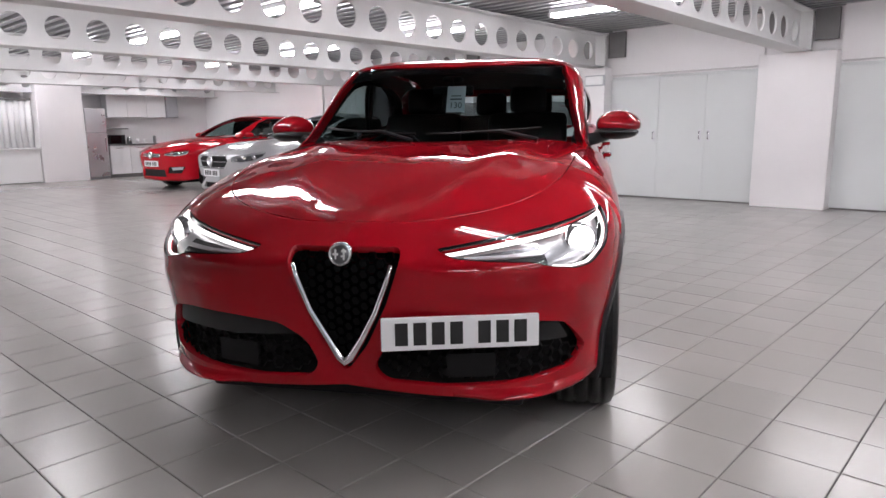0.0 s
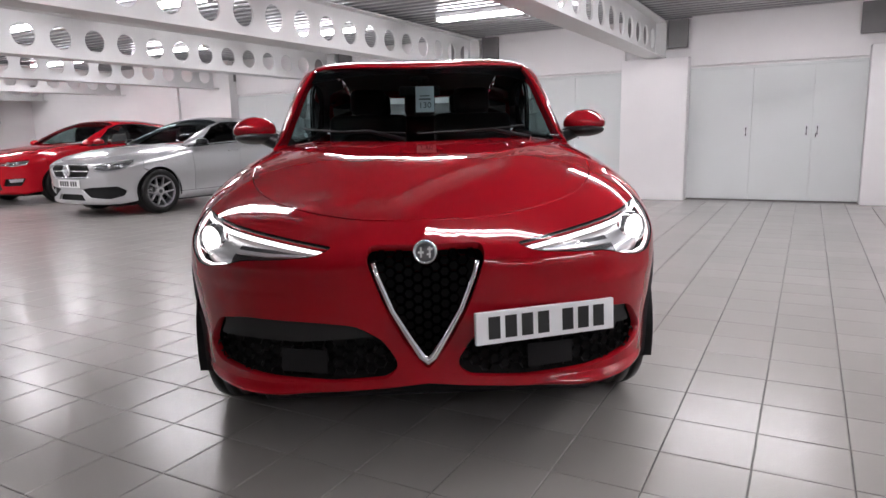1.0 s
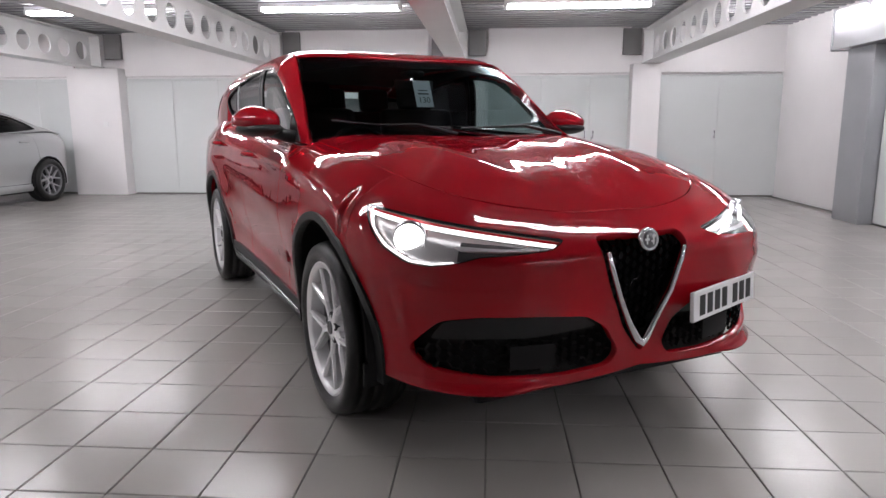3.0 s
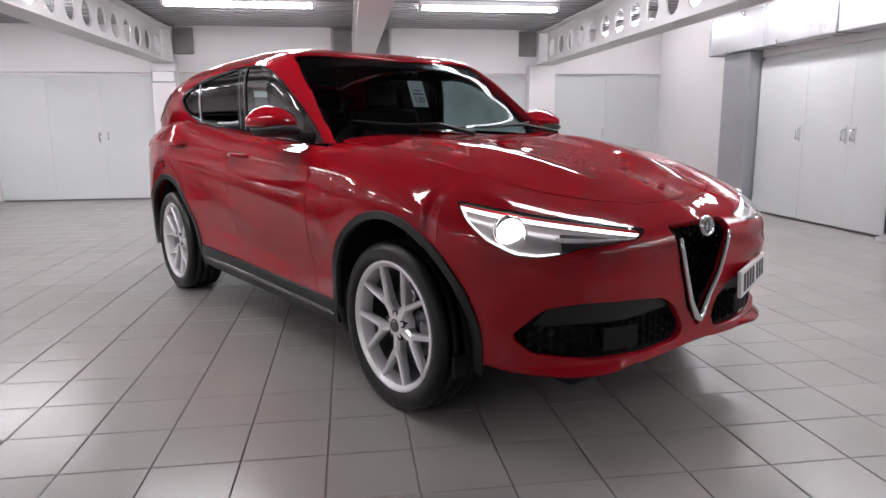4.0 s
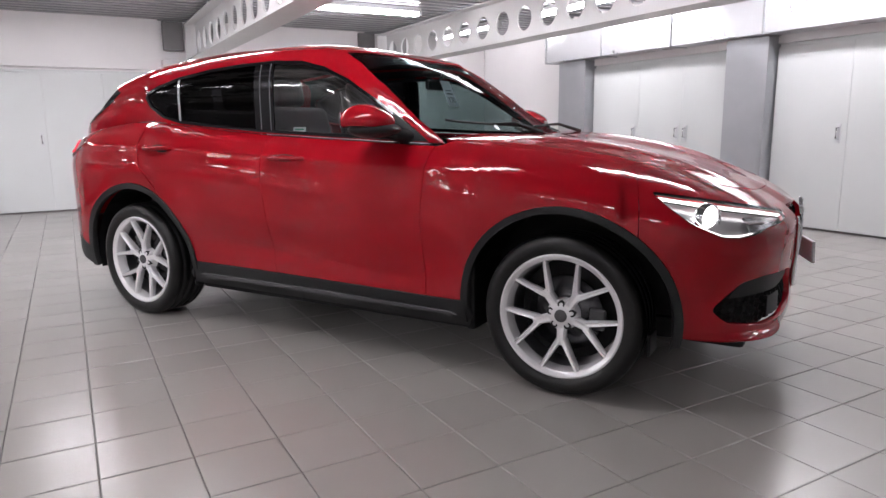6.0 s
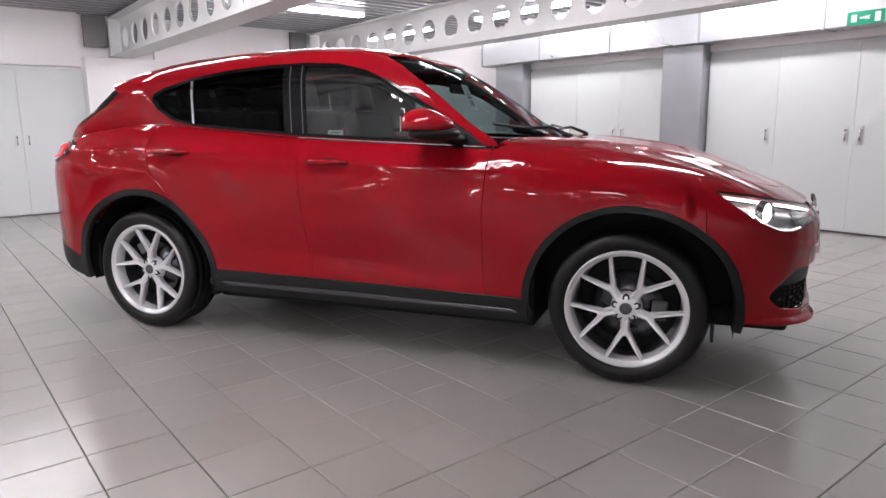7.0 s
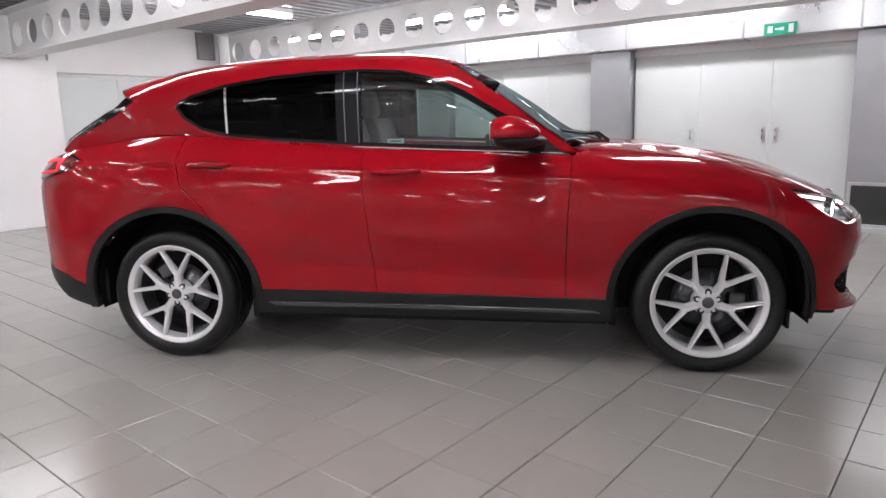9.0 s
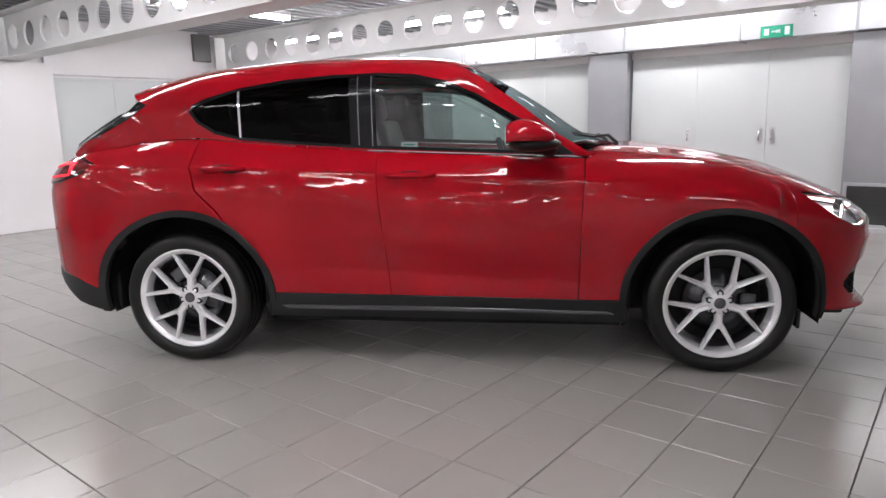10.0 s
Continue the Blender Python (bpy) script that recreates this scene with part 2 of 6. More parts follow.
def surface_mesh(name, poly, fmap, step, holes=(), flange=0.012, lift=0.0, mirror=False):
    """A sheet cut to an outline in the surface's own two coordinates and laid onto the surface fmap(a, b) -> (n, 3),
    with exact surface normals and its edge turned inwards."""
    pts, segs = [], []
    loops = [list(poly)] + [list(h) for h in holes]
    for loop in loops:
        start = len(pts)
        for p, q in zip(loop, loop[1:] + loop[:1]):
            k = max(1, int(math.ceil(math.dist(p, q) / step)))
            pts += [(p[0] + (q[0] - p[0]) * j / k, p[1] + (q[1] - p[1]) * j / k) for j in range(k)]
        segs += [(i, i + 1) for i in range(start, len(pts) - 1)] + [(len(pts) - 1, start)]
    edge = np.array(pts)
    lo, hi = edge.min(0), edge.max(0)
    for i, a in enumerate(np.arange(lo[0] + step / 2, hi[0], step)):
        for b in np.arange(lo[1] + step / 2 * (1 + i % 2), hi[1], step):
            if np.min(np.hypot(edge[:, 0] - a, edge[:, 1] - b)) > step * 0.45 and inside(loops[0], (a, b)) and not any(inside(h, (a, b)) for h in loops[1:]):
                pts.append((a, b))
    uv, tris = bpy_cdt([Vector(p) for p in pts], segs)
    keep = []
    for t in tris:
        c = (sum(uv[i][0] for i in t) / 3, sum(uv[i][1] for i in t) / 3)
        if inside(loops[0], c) and not any(inside(h, c) for h in loops[1:]):
            keep.append(tuple(t))
    a = np.array([p[0] for p in uv])
    b = np.array([p[1] for p in uv])
    e = 0.004
    co = fmap(a, b)
    nrm = np.cross(fmap(a + e, b) - fmap(a - e, b), fmap(a, b + e) - fmap(a, b - e))
    nrm /= np.maximum(np.linalg.norm(nrm, axis=1, keepdims=True), 1e-9)
    outward = np.sign(np.sum(nrm * (co - np.array([-1.4, 0, 0.75])), axis=1))
    if np.sum(outward) < 0:
        nrm = -nrm
    co = co + nrm * lift
    verts = [tuple(p) for p in co]
    fn = np.cross(co[[t[1] for t in keep]] - co[[t[0] for t in keep]], co[[t[2] for t in keep]] - co[[t[0] for t in keep]])
    ok = np.sum(fn * nrm[[t[0] for t in keep]], axis=1) >= 0
    keep = [t if g else t[::-1] for t, g in zip(keep, ok)]
    faces = list(keep)
    loopn = [nrm[i] for t in keep for i in t]
    if flange:
        count = {}
        for t in keep:
            for i, j in zip(t, t[1:] + t[:1]):
                count[(i, j)] = count.get((i, j), 0) + 1
        for i, j in [k for k in count if (k[1], k[0]) not in count]:
            n0 = len(verts)
            verts += [verts[i], verts[j], tuple(co[j] - nrm[j] * flange), tuple(co[i] - nrm[i] * flange)]
            faces.append((n0 + 1, n0, n0 + 3, n0 + 2))
            w = np.cross(co[j] - co[i], nrm[i])
            w = w / max(np.linalg.norm(w), 1e-9)
            loopn += [(w + nrm[i]) / 1.42, (w + nrm[i]) / 1.42, w, w]
    if mirror:
        verts = [(x, -y, z) for x, y, z in verts]
        out, k = [], 0
        rn = []
        for fc in faces:
            ns = loopn[k:k + len(fc)]
            k += len(fc)
            out.append(tuple(fc[::-1]))
            rn += [(n[0], -n[1], n[2]) for n in ns[::-1]]
        faces, loopn = out, rn
    me = bpy.data.meshes.new(name)
    me.from_pydata(verts, [], faces)
    me.update()
    for p in me.polygons:
        p.use_smooth = True
    me.normals_split_custom_set([tuple(float(c) for c in n) for n in loopn])
    return me


def bpy_cdt(points, segs):
    from mathutils.geometry import delaunay_2d_cdt
    v, _, faces, _, _, _ = delaunay_2d_cdt(points, segs, [], 0, 1e-6)
    return [(p.x, p.y) for p in v], [list(t) for t in faces if len(t) == 3]


def sheet(name, parent, mat, poly, fmap, step=0.045, holes=(), flange=0.012, lift=0.0, mirror=False, label=""):
    me = surface_mesh(name, poly, fmap, step, holes, flange, lift, mirror)
    me.materials.append(mat)
    ob = new(name, me)
    ob.parent = parent
    if label:
        tagged(ob, label)
    return ob
# ---- the hall ----
EAST, NORTH, WEST, SOUTH, TOP = 2.435, 11.035, -19.36, -6.0, 2.80
CORNER = 2.60
PIERS_N = [(0.09, 0.55), (-3.29, -2.28), (-6.15, -5.78), (-9.63, -8.69)]
PIERS_E = [(7.65, 8.25), (4.63, 5.16), (1.56, 2.10), (-1.50, -0.96)]
BEAMS_X = [0.41 - 3.19 * i for i in range(7)]

bm = box(WEST - 0.3, EAST + 0.5, SOUTH - 0.3, NORTH + 0.4, -0.25, -0.012)
floor = structure("floor", bm, M_GROUT, "floor of square grey tiles with dark joints", "floor")

# the ceiling: a trapezoidal steel deck whose ribs run east and west
bm = bmesh.new()
prof, y = [], SOUTH - 0.2
while y < NORTH + 0.3:
    prof += [(y, TOP), (y + 0.085, TOP), (y + 0.098, TOP + 0.06), (y + 0.192, TOP + 0.06), (y + 0.205, TOP)]
    y += 0.205
rows = [[bm.verts.new((x, yy, zz)) for yy, zz in prof] for x in (WEST - 0.2, EAST + 0.3)]
for i in range(len(prof) - 1):
    if prof[i] != prof[i + 1]:
        bm.faces.new((rows[0][i], rows[1][i], rows[1][i + 1], rows[0][i + 1]))
bmesh.ops.remove_doubles(bm, verts=bm.verts, dist=0.0005)
add_box(bm, WEST - 0.2, EAST + 0.3, SOUTH - 0.2, NORTH + 0.3, TOP + 0.10, TOP + 0.25)
ceiling = structure("ceiling", bm, M_DECK, "ribbed galvanised steel deck ceiling", "ceiling")

# north wall: upper wall, piers, and double doors set back between them
bm = box(WEST - 0.2, EAST + 0.3, NORTH + 0.02, NORTH + 0.3, 0.0, TOP + 0.1)
add_box(bm, CORNER, EAST + 0.3, NORTH - 0.3, NORTH + 0.02, 0, TOP + 0.1)
wall_north = structure("wall_north", bm, M_WALL, "white painted block wall behind the door bays", "wall")
bm = box(EAST + 0.03, EAST + 0.3, SOUTH, 8.25, 0.0, TOP + 0.1)
add_box(bm, CORNER, EAST + 0.3, 8.25, NORTH - 0.3, 0, TOP + 0.1)
add_box(bm, EAST - 0.02, EAST + 0.03, SOUTH, 8.25, 2.04, TOP + 0.1)
wall_east = structure("wall_east", bm, M_WALL, "white painted wall with metal clad piers", "wall")
wall_flush = structure("wall_north_flush", box(WEST - 0.1, -11.9, NORTH - 0.26, NORTH + 0.02, 0, TOP + 0.1), M_WALL, "white painted wall behind parked cars", "wall")
wall_pilaster = structure("pilaster", box(-13.85, -13.5, NORTH - 0.32, NORTH - 0.26, 0, TOP + 0.1, 0.005), M_WALL, "shallow white wall pilaster", "wall")
# south side is never in view: plain white wall added for bounce and reflections
unseen_south_wall = structure("unseen_south_wall", box(WEST - 0.2, EAST + 0.3, SOUTH - 0.3, SOUTH, 0, TOP + 0.1), M_WALL, "unseen white wall added to close the hall", "wall")
wall_west = structure("wall_west", box(WEST - 0.3, WEST, SOUTH - 0.2, NORTH + 0.3, 0, TOP + 0.1), M_WALL, "white painted far end wall", "wall")


def pier_north(x0, x1):
    bm = box(x0, x1, NORTH - 0.28, NORTH + 0.02, 0.0, 2.20, 0.008)
    return structure("pier", bm, M_WALL, "white painted wall pier under a steel beam", "pier")


for x0, x1 in PIERS_N:
    pier_north(x0, x1)


def pull_handle(parent, face, pos, z):
    """A tall back plate with a bar pull; face is the way it looks."""
    fx, fy = face
    px, py = pos
    sx, sy = abs(fy) * 0.024 + abs(fx) * 0.004, abs(fx) * 0.024 + abs(fy) * 0.004
    plate = part("handle_plate", box(px - sx, px + sx, py - sy, py + sy, z - 0.10, z + 0.10, 0.002), M_CLAD, parent, "bright steel handle plate")
    bm = bmesh.new()
    ox, oy = px + fx * 0.045, py + fy * 0.045
    add_tube(bm, [(px, py, z + 0.06), (ox, oy, z + 0.055), (ox, oy, z - 0.055), (px, py, z - 0.06)], 0.008, 8)
    part("handle", bm, M_SATIN, parent, "satin steel pull handle", True)


def door_bay(axis, a0, a1, plane, leaves, handles, number, top=2.0):
    """Flush plywood door leaves in a bay; axis X for the north wall, Y for the east wall."""
    def b(u0, u1, d0, d1, z0, z1, bev=0.0):
        if axis == "X":
            return box(u0, u1, plane + d0, plane + d1, z0, z1, bev)
        return box(plane + d0, plane + d1, u0, u1, z0, z1, bev)
    ob = structure("door_%d" % number, b(a0 + 0.002, a1 - 0.002, 0.0, 0.03, top, top + 0.035), M_DOOR, "tall flush grey-white doors in a wall bay, closed", "door")
    edges = [a0] + leaves + [a1]
    for u0, u1 in zip(edges, edges[1:]):
        part("door_leaf", b(u0 + 0.001, u1 - 0.001, -0.035, 0.015, 0.022, top - 0.004, 0.003), M_DOOR, ob)
    # solid dark strip that paints the shade of the gap below the leaves
    part("threshold_shade", b(a0 + 0.01, a1 - 0.01, -0.015, 0.012, 0.0, 0.018), M_STEEL, ob, "dark strip standing in for the shaded gap under the doors")
    for u in handles:
        pos = (u, plane - 0.038) if axis == "X" else (plane - 0.038, u)
        pull_handle(ob, (0, -1) if axis == "X" else (-1, 0), pos, 1.05)
    return ob


door_bay("X", -2.28, 0.09, NORTH, [-1.37, -0.56], [-1.44, -0.63, -0.49], 1)
door_bay("X", 0.55, CORNER, NORTH, [1.575], [1.53], 2)
door_bay("X", -5.78, -3.29, NORTH, [-4.90, -4.12], [-4.97, -4.19, -4.05], 3)
door_bay("X", -8.69, -6.15, NORTH, [-7.85, -7.02], [-7.09, -6.95], 4)
door_bay("X", -11.9, -9.63, NORTH, [-11.1, -10.35], [-10.42, -10.28], 5)
door_bay("Y", 2.12, 4.61, EAST, [2.945, 3.765], [3.85, 3.01, 2.87], 6)
door_bay("Y", 5.18, 7.63, EAST, [5.93, 6.69], [6.77, 6.00, 5.86], 7)
door_bay("Y", -0.94, 1.54, EAST, [-0.12, 0.70], [0.77, 0.63], 8)

# wall above the doors of each north bay, standing slightly proud of the leaves
bm = bmesh.new()
for x0, x1 in ((-2.28, 0.09), (0.55, CORNER), (-5.78, -3.29), (-8.69, -6.15), (-11.9, -9.63)):
    add_box(bm, x0 + 0.001, x1 - 0.001, NORTH - 0.045, NORTH + 0.02, 2.07, TOP + 0.05)
structure("lintel", bm, M_WALL, "white painted wall above the doors", "wall")


def pier_east(y0, y1, vent):
    ob = structure("clad_pier", box(EAST - 0.21, EAST + 0.03, y0, y1, 0.0, 2.12, 0.004), M_CLAD_DARK, "grey metal clad pier on the east wall", "pier")
    part("corner_strip", box(EAST - 0.216, EAST - 0.15, y0 - 0.02, y0 + 0.015, 0.0, 2.11, 0.003), M_CLAD_DARK, ob)
    if vent:
        x = EAST - 0.21
        part("plinth", box(x - 0.03, x + 0.02, y0 - 0.01, y1 + 0.02, 0.0, 0.05, 0.004), M_CLAD, ob)
        fr = bmesh.new()
        v0, v1 = y0 + 0.05, y1 - 0.025
        for a0, a1, c0, c1 in ((v0, v1, 0.50, 0.535), (v0, v1, 0.05, 0.085), (v0, v0 + 0.035, 0.085, 0.50), (v1 - 0.035, v1, 0.085, 0.50)):
            add_box(fr, x - 0.02, x - 0.001, a0, a1, c0, c1, 0.002)
        part("vent_frame", fr, M_CLAD, ob, "bright metal vent frame")
        part("vent_backing", box(x - 0.006, x - 0.002, v0 + 0.03, v1 - 0.03, 0.08, 0.505), M_GRILLE_DARK, ob, "dark vent opening")
        for i in range(17):
            z = 0.10 + i * 0.0235
            part("vent_slat", box(x - 0.016, x - 0.007, v0 + 0.034, v1 - 0.034, z, z + 0.008), M_GRILLE_DARK, ob)
    return ob


for i, (y0, y1) in enumerate(PIERS_E):
    pier_east(y0, y1, i in (1, 2))

# boxed metal duct along the east wall, in panels
duct = tagged(new("wall_duct"), "boxed sheet-metal duct above the east doors", "duct", kind="structure")
seams = [8.45, 7.18, 5.92, 4.615, 3.22, 2.06, 0.80, -0.45, -1.75, -3.1]
for y1, y0 in zip(seams, seams[1:]):
    part("duct_panel", box(EAST - 0.32, EAST - 0.02, y0 + 0.004, y1 - 0.004, 2.13, 2.62, 0.006), M_CLAD, duct)
    part("duct_flange", box(EAST - 0.335, EAST - 0.02, y1 - 0.012, y1 + 0.012, 2.12, 2.63, 0.002), M_CLAD_DARK, duct)


def castellated_beam(x):
    """A white cellular steel beam with round holes in its web."""
    ob = tagged(new("castellated_beam"), "white painted cellular steel beam with round web holes", "beam", group="roof beams", kind="structure")
    z0, z1, r, pitch, web = 2.225, 2.74, 0.148, 0.476, 0.012
    zc = 2.47
    bm = bmesh.new()
    y = NORTH - 0.535 - pitch * 35
    n = 24
    for side, sx in ((-web, 1), (web, -1)):
        yy = y
        while yy < NORTH - 0.4:
            c = [(yy + r * math.cos(2 * math.pi * k / n + math.pi / n), zc + r * math.sin(2 * math.pi * k / n + math.pi / n)) for k in range(n)]
            h = pitch / 2
            inner = [bm.verts.new((x + side, a, b2)) for a, b2 in c]
            outer = []
            for k in range(n):
                a = 2 * math.pi * k / n + math.pi / n
                dx, dz = math.cos(a), math.sin(a)
                lim = min(h / max(abs(dx), 1e-6), ((z1 - zc) if dz > 0 else (zc - z0)) / max(abs(dz), 1e-6))
                outer.append(bm.verts.new((x + side, yy + dx * lim, zc + dz * lim)))
            for k in range(n):
                q = (inner[k], inner[(k + 1) % n], outer[(k + 1) % n], outer[k])
                bm.faces.new(q if sx > 0 else q[::-1])
            corners = [bm.verts.new((x + side, yy + cx, cz)) for cx, cz in ((h, z1), (-h, z1), (-h, z0), (h, z0))]
            for ci, (cx, cz) in enumerate(((h, z1 - zc), (-h, z1 - zc), (-h, z0 - zc), (h, z0 - zc))):
                ang = math.atan2(cz, cx) % (2 * math.pi)
                ks = int((ang - math.pi / n) // (2 * math.pi / n)) % n
                tri = (outer[ks], outer[(ks + 1) % n], corners[ci])
                bm.faces.new(tri[::-1] if sx > 0 else tri)
            if sx > 0:
                ring2 = [bm.verts.new((x + web, a, b2)) for a, b2 in c]
                for k in range(n):
                    bm.faces.new((inner[k], ring2[k], ring2[(k + 1) % n], inner[(k + 1) % n]))
            yy += pitch
    part("web", bm, M_BEAM, ob)
    part("bottom_flange", box(x - 0.15, x + 0.15, SOUTH, NORTH - 0.10, z0 - 0.018, z0, 0.003), M_BEAM, ob)
    part("top_flange", box(x - 0.15, x + 0.15, SOUTH, NORTH - 0.10, z1, z1 + 0.018, 0.003), M_BEAM, ob)
    part("end_plate", box(x - 0.15, x + 0.15, NORTH - 0.22, NORTH - 0.20, z0 + 0.002, z1 - 0.002), M_BEAM, ob)
    for s in (-1, 1):
        part("end_block", box(min(x + s * 0.16, x + s * 0.46), max(x + s * 0.16, x + s * 0.46), NORTH - 0.12, NORTH - 0.05, 2.36, 2.78, 0.004), M_STEEL, ob, "dark steel bearing block")
    return ob


for x in BEAMS_X:
    castellated_beam(x)


def strip_light(x, y, tubes=(-0.055, 0.055)):
    ob = tagged(new("strip_light"), ("twin-tube" if len(tubes) > 1 else "slim single-tube") + " white fluorescent batten, lit", "ceiling light", group="strip lights")
    z = TOP - 0.03
    part("housing", box(-0.95, 0.95, -0.07, 0.07, -0.03, 0.03, 0.006), M_FITTING, ob)
    for s in tubes:
        bm = bmesh.new()
        add_tube(bm, [(-0.92, s, -0.055), (0.92, s, -0.055)], 0.019, 8)
        part("tube", bm, M_TUBE, ob, "glowing fluorescent tube", True)
    for s in (-0.93, 0.93):
        part("end_cap", box(s - 0.02, s + 0.02, -0.085, 0.085, -0.08, -0.02, 0.004), M_FITTING, ob)
    ob.location = (x, y, z)
    return ob


first = strip_light(-1.12, 8.40)
for i in range(6):
    for j in range(5):
        if (i or j) and not (j > 2 and i < 2):
            copy_thing(first, pose(-1.12 - 3.25 * i, 8.40 - 2.95 * j, TOP - 0.03))
slim = strip_light(1.43, 9.75, (0.0,))
slim.rotation_euler = (0, 0, radians(90))
for j in range(1, 5):
    copy_thing(first, pose(1.43, 9.75 - 2.9 * j, TOP - 0.03, 0, 0, 90))

# exit sign on the duct
sign = tagged(new("exit_sign"), "green and white emergency exit sign on the metal duct", "sign")
part("panel", box(-0.012, 0.0, -0.165, 0.165, -0.065, 0.065, 0.003), M_GREEN, sign)
part("door_symbol", box(-0.016, -0.0125, -0.135, -0.085, -0.045, 0.045), M_WHITE, sign, "white doorway shape")
bm = box(-0.016, -0.0125, -0.02, 0.05, -0.009, 0.009)
for s in (-1, 1):
    add_box(bm, -0.016, -0.0125, -0.004, 0.045, -0.008, 0.008, 0, pose(0, -0.035, s * 0.014, s * -40, 0, 0))
part("arrow", bm, M_WHITE, sign, "white arrow")
part("figure_bar", box(-0.016, -0.0125, 0.075, 0.125, -0.035, 0.035), M_WHITE, sign, "white block")
sign.location = (EAST - 0.325, 2.83, 2.195)

# emergency light on the north pier
lampbox = tagged(new("emergency_light"), "small white bulkhead emergency light on a pier", "wall light")
part("base", box(-0.19, 0.19, -0.03, 0.0, -0.09, 0.09, 0.008), M_CLAD_DARK, lampbox)
part("lens", box(-0.165, 0.165, -0.06, -0.03, -0.07, 0.07, 0.012), M_WHITE, lampbox, "white diffuser")
lampbox.location = (-5.955, NORTH - 0.28, 1.985)

# small switch plate on a pier
sw = tagged(link("wall_switch", box(-0.045, 0.045, -0.014, 0, -0.045, 0.045, 0.004), M_WHITE), "small white switch plate on a wall pier", "switch")
part("rocker", box(-0.02, 0.02, -0.019, -0.0145, -0.03, 0.03, 0.002), M_FITTING, sw)
sw.location = (-8.98, NORTH - 0.28, 1.24)
# ---- cars ----
class Shape:
    """Body surfaces of a car: x ahead from the front axle, y to its left, z up. q runs along the right side
    (q = x between the quadrants), round the nose to the left side, and round the tail."""

    def __init__(s, **k):
        s.xf, s.xr, s.xcr, s.nf, s.nr, s.L, s.Lr = k["xf"], k["xr"], k["xcr"], k["nf"], k["nr"], k["L"], k["Lr"]
        s.w, s.z0, s.zc, s.p, s.low, s.lowf = k["w"], k["z0"], k["zc"], k["p"], k["low"], k["lowf"]
        s.zb, s.zr, s.pg, s.inset = k["zb"], k["zr"], k["pg"], k["inset"]

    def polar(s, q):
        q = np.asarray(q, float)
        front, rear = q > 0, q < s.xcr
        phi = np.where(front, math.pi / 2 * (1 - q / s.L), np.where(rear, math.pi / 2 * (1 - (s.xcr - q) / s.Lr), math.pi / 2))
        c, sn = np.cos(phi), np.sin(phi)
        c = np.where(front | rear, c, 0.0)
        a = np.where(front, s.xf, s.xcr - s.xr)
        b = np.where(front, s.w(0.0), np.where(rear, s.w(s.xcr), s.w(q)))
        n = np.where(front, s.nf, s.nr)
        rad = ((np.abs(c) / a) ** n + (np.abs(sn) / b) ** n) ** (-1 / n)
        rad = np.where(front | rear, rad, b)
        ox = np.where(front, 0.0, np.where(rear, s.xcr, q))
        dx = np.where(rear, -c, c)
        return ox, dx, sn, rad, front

    def sq(s, q):
        """q folded onto one side."""
        q = np.asarray(q, float)
        return np.where(q > s.L, 2 * s.L - q, q)

    def skin(s, q, z):
        q, z = np.broadcast_arrays(np.asarray(q, float), np.asarray(z, float))
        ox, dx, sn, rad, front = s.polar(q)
        f = s.sq(q)
        z0, p = s.z0(f), s.p(f)
        k = np.clip(f / s.L, 0, 1)
        off = s.low(z) * (1 - k) + s.lowf(z) * k
        off = off * (1 - 0.85 * np.clip((s.xcr - 0.15 - q) / 0.35, 0, 1))
        below = 1 + off / rad
        lo, hi = np.zeros_like(z), np.ones_like(z)
        for _ in range(40):
            mid = (lo + hi) / 2
            zz = z0 + (s.zc(ox + mid * rad * dx) - z0) * np.maximum(1 - mid ** p, 0) ** (1 / p)
            hi = np.where(zz < z, mid, hi)
            lo = np.where(zz < z, lo, mid)
        r = np.where(z <= z0, below, (lo + hi) / 2)
        return np.stack([ox + r * rad * dx, -r * rad * sn, z], axis=-1)

    def q_at(s, x, y):
        if x <= 0:
            return x
        return s.L * (1 - math.atan2(abs(y), x) / (math.pi / 2))

    def hood(s, x, y):
        x, y = np.broadcast_arrays(np.asarray(x, float), np.asarray(y, float))
        ay = np.sqrt(y * y + 1e-8)
        q = np.where(x <= 0, x, s.L * (1 - np.arctan2(ay, np.maximum(x, 1e-6)) / (math.pi / 2)))
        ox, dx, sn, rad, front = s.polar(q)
        r = np.where(x <= 0, ay / rad, np.hypot(x, ay) / rad)
        z0, p = s.z0(q), s.p(q)
        z = z0 + (s.zc(x) - z0) * np.maximum(1 - np.minimum(r, 1) ** p, 0) ** (1 / p)
        return np.stack([x, y, z], axis=-1)

    def yb(s, x):
        x = np.asarray(x, float)
        xx = np.clip(x, s.xr + 0.25, -0.05)
        return -s.skin(xx, s.zb(xx))[..., 1] - s.inset

    def side(s, x, z):
        x, z = np.broadcast_arrays(np.asarray(x, float), np.asarray(z, float))
        zb, pg = s.zb(x), s.pg(x)
        fr = np.clip((z - zb) / np.maximum(s.zr(x) - zb, 1e-3), 0, 0.9999)
        return np.stack([x, -s.yb(x) * (1 - fr ** pg) ** (1 / pg), z], axis=-1)

    def top(s, x, y):
        x, y = np.broadcast_arrays(np.asarray(x, float), np.asarray(y, float))
        zb, pg = s.zb(x), s.pg(x)
        r = np.minimum(np.abs(y) / s.yb(x), 1)
        return np.stack([x, y, zb + (s.zr(x) - zb) * np.maximum(1 - r ** pg, 0) ** (1 / pg)], axis=-1)


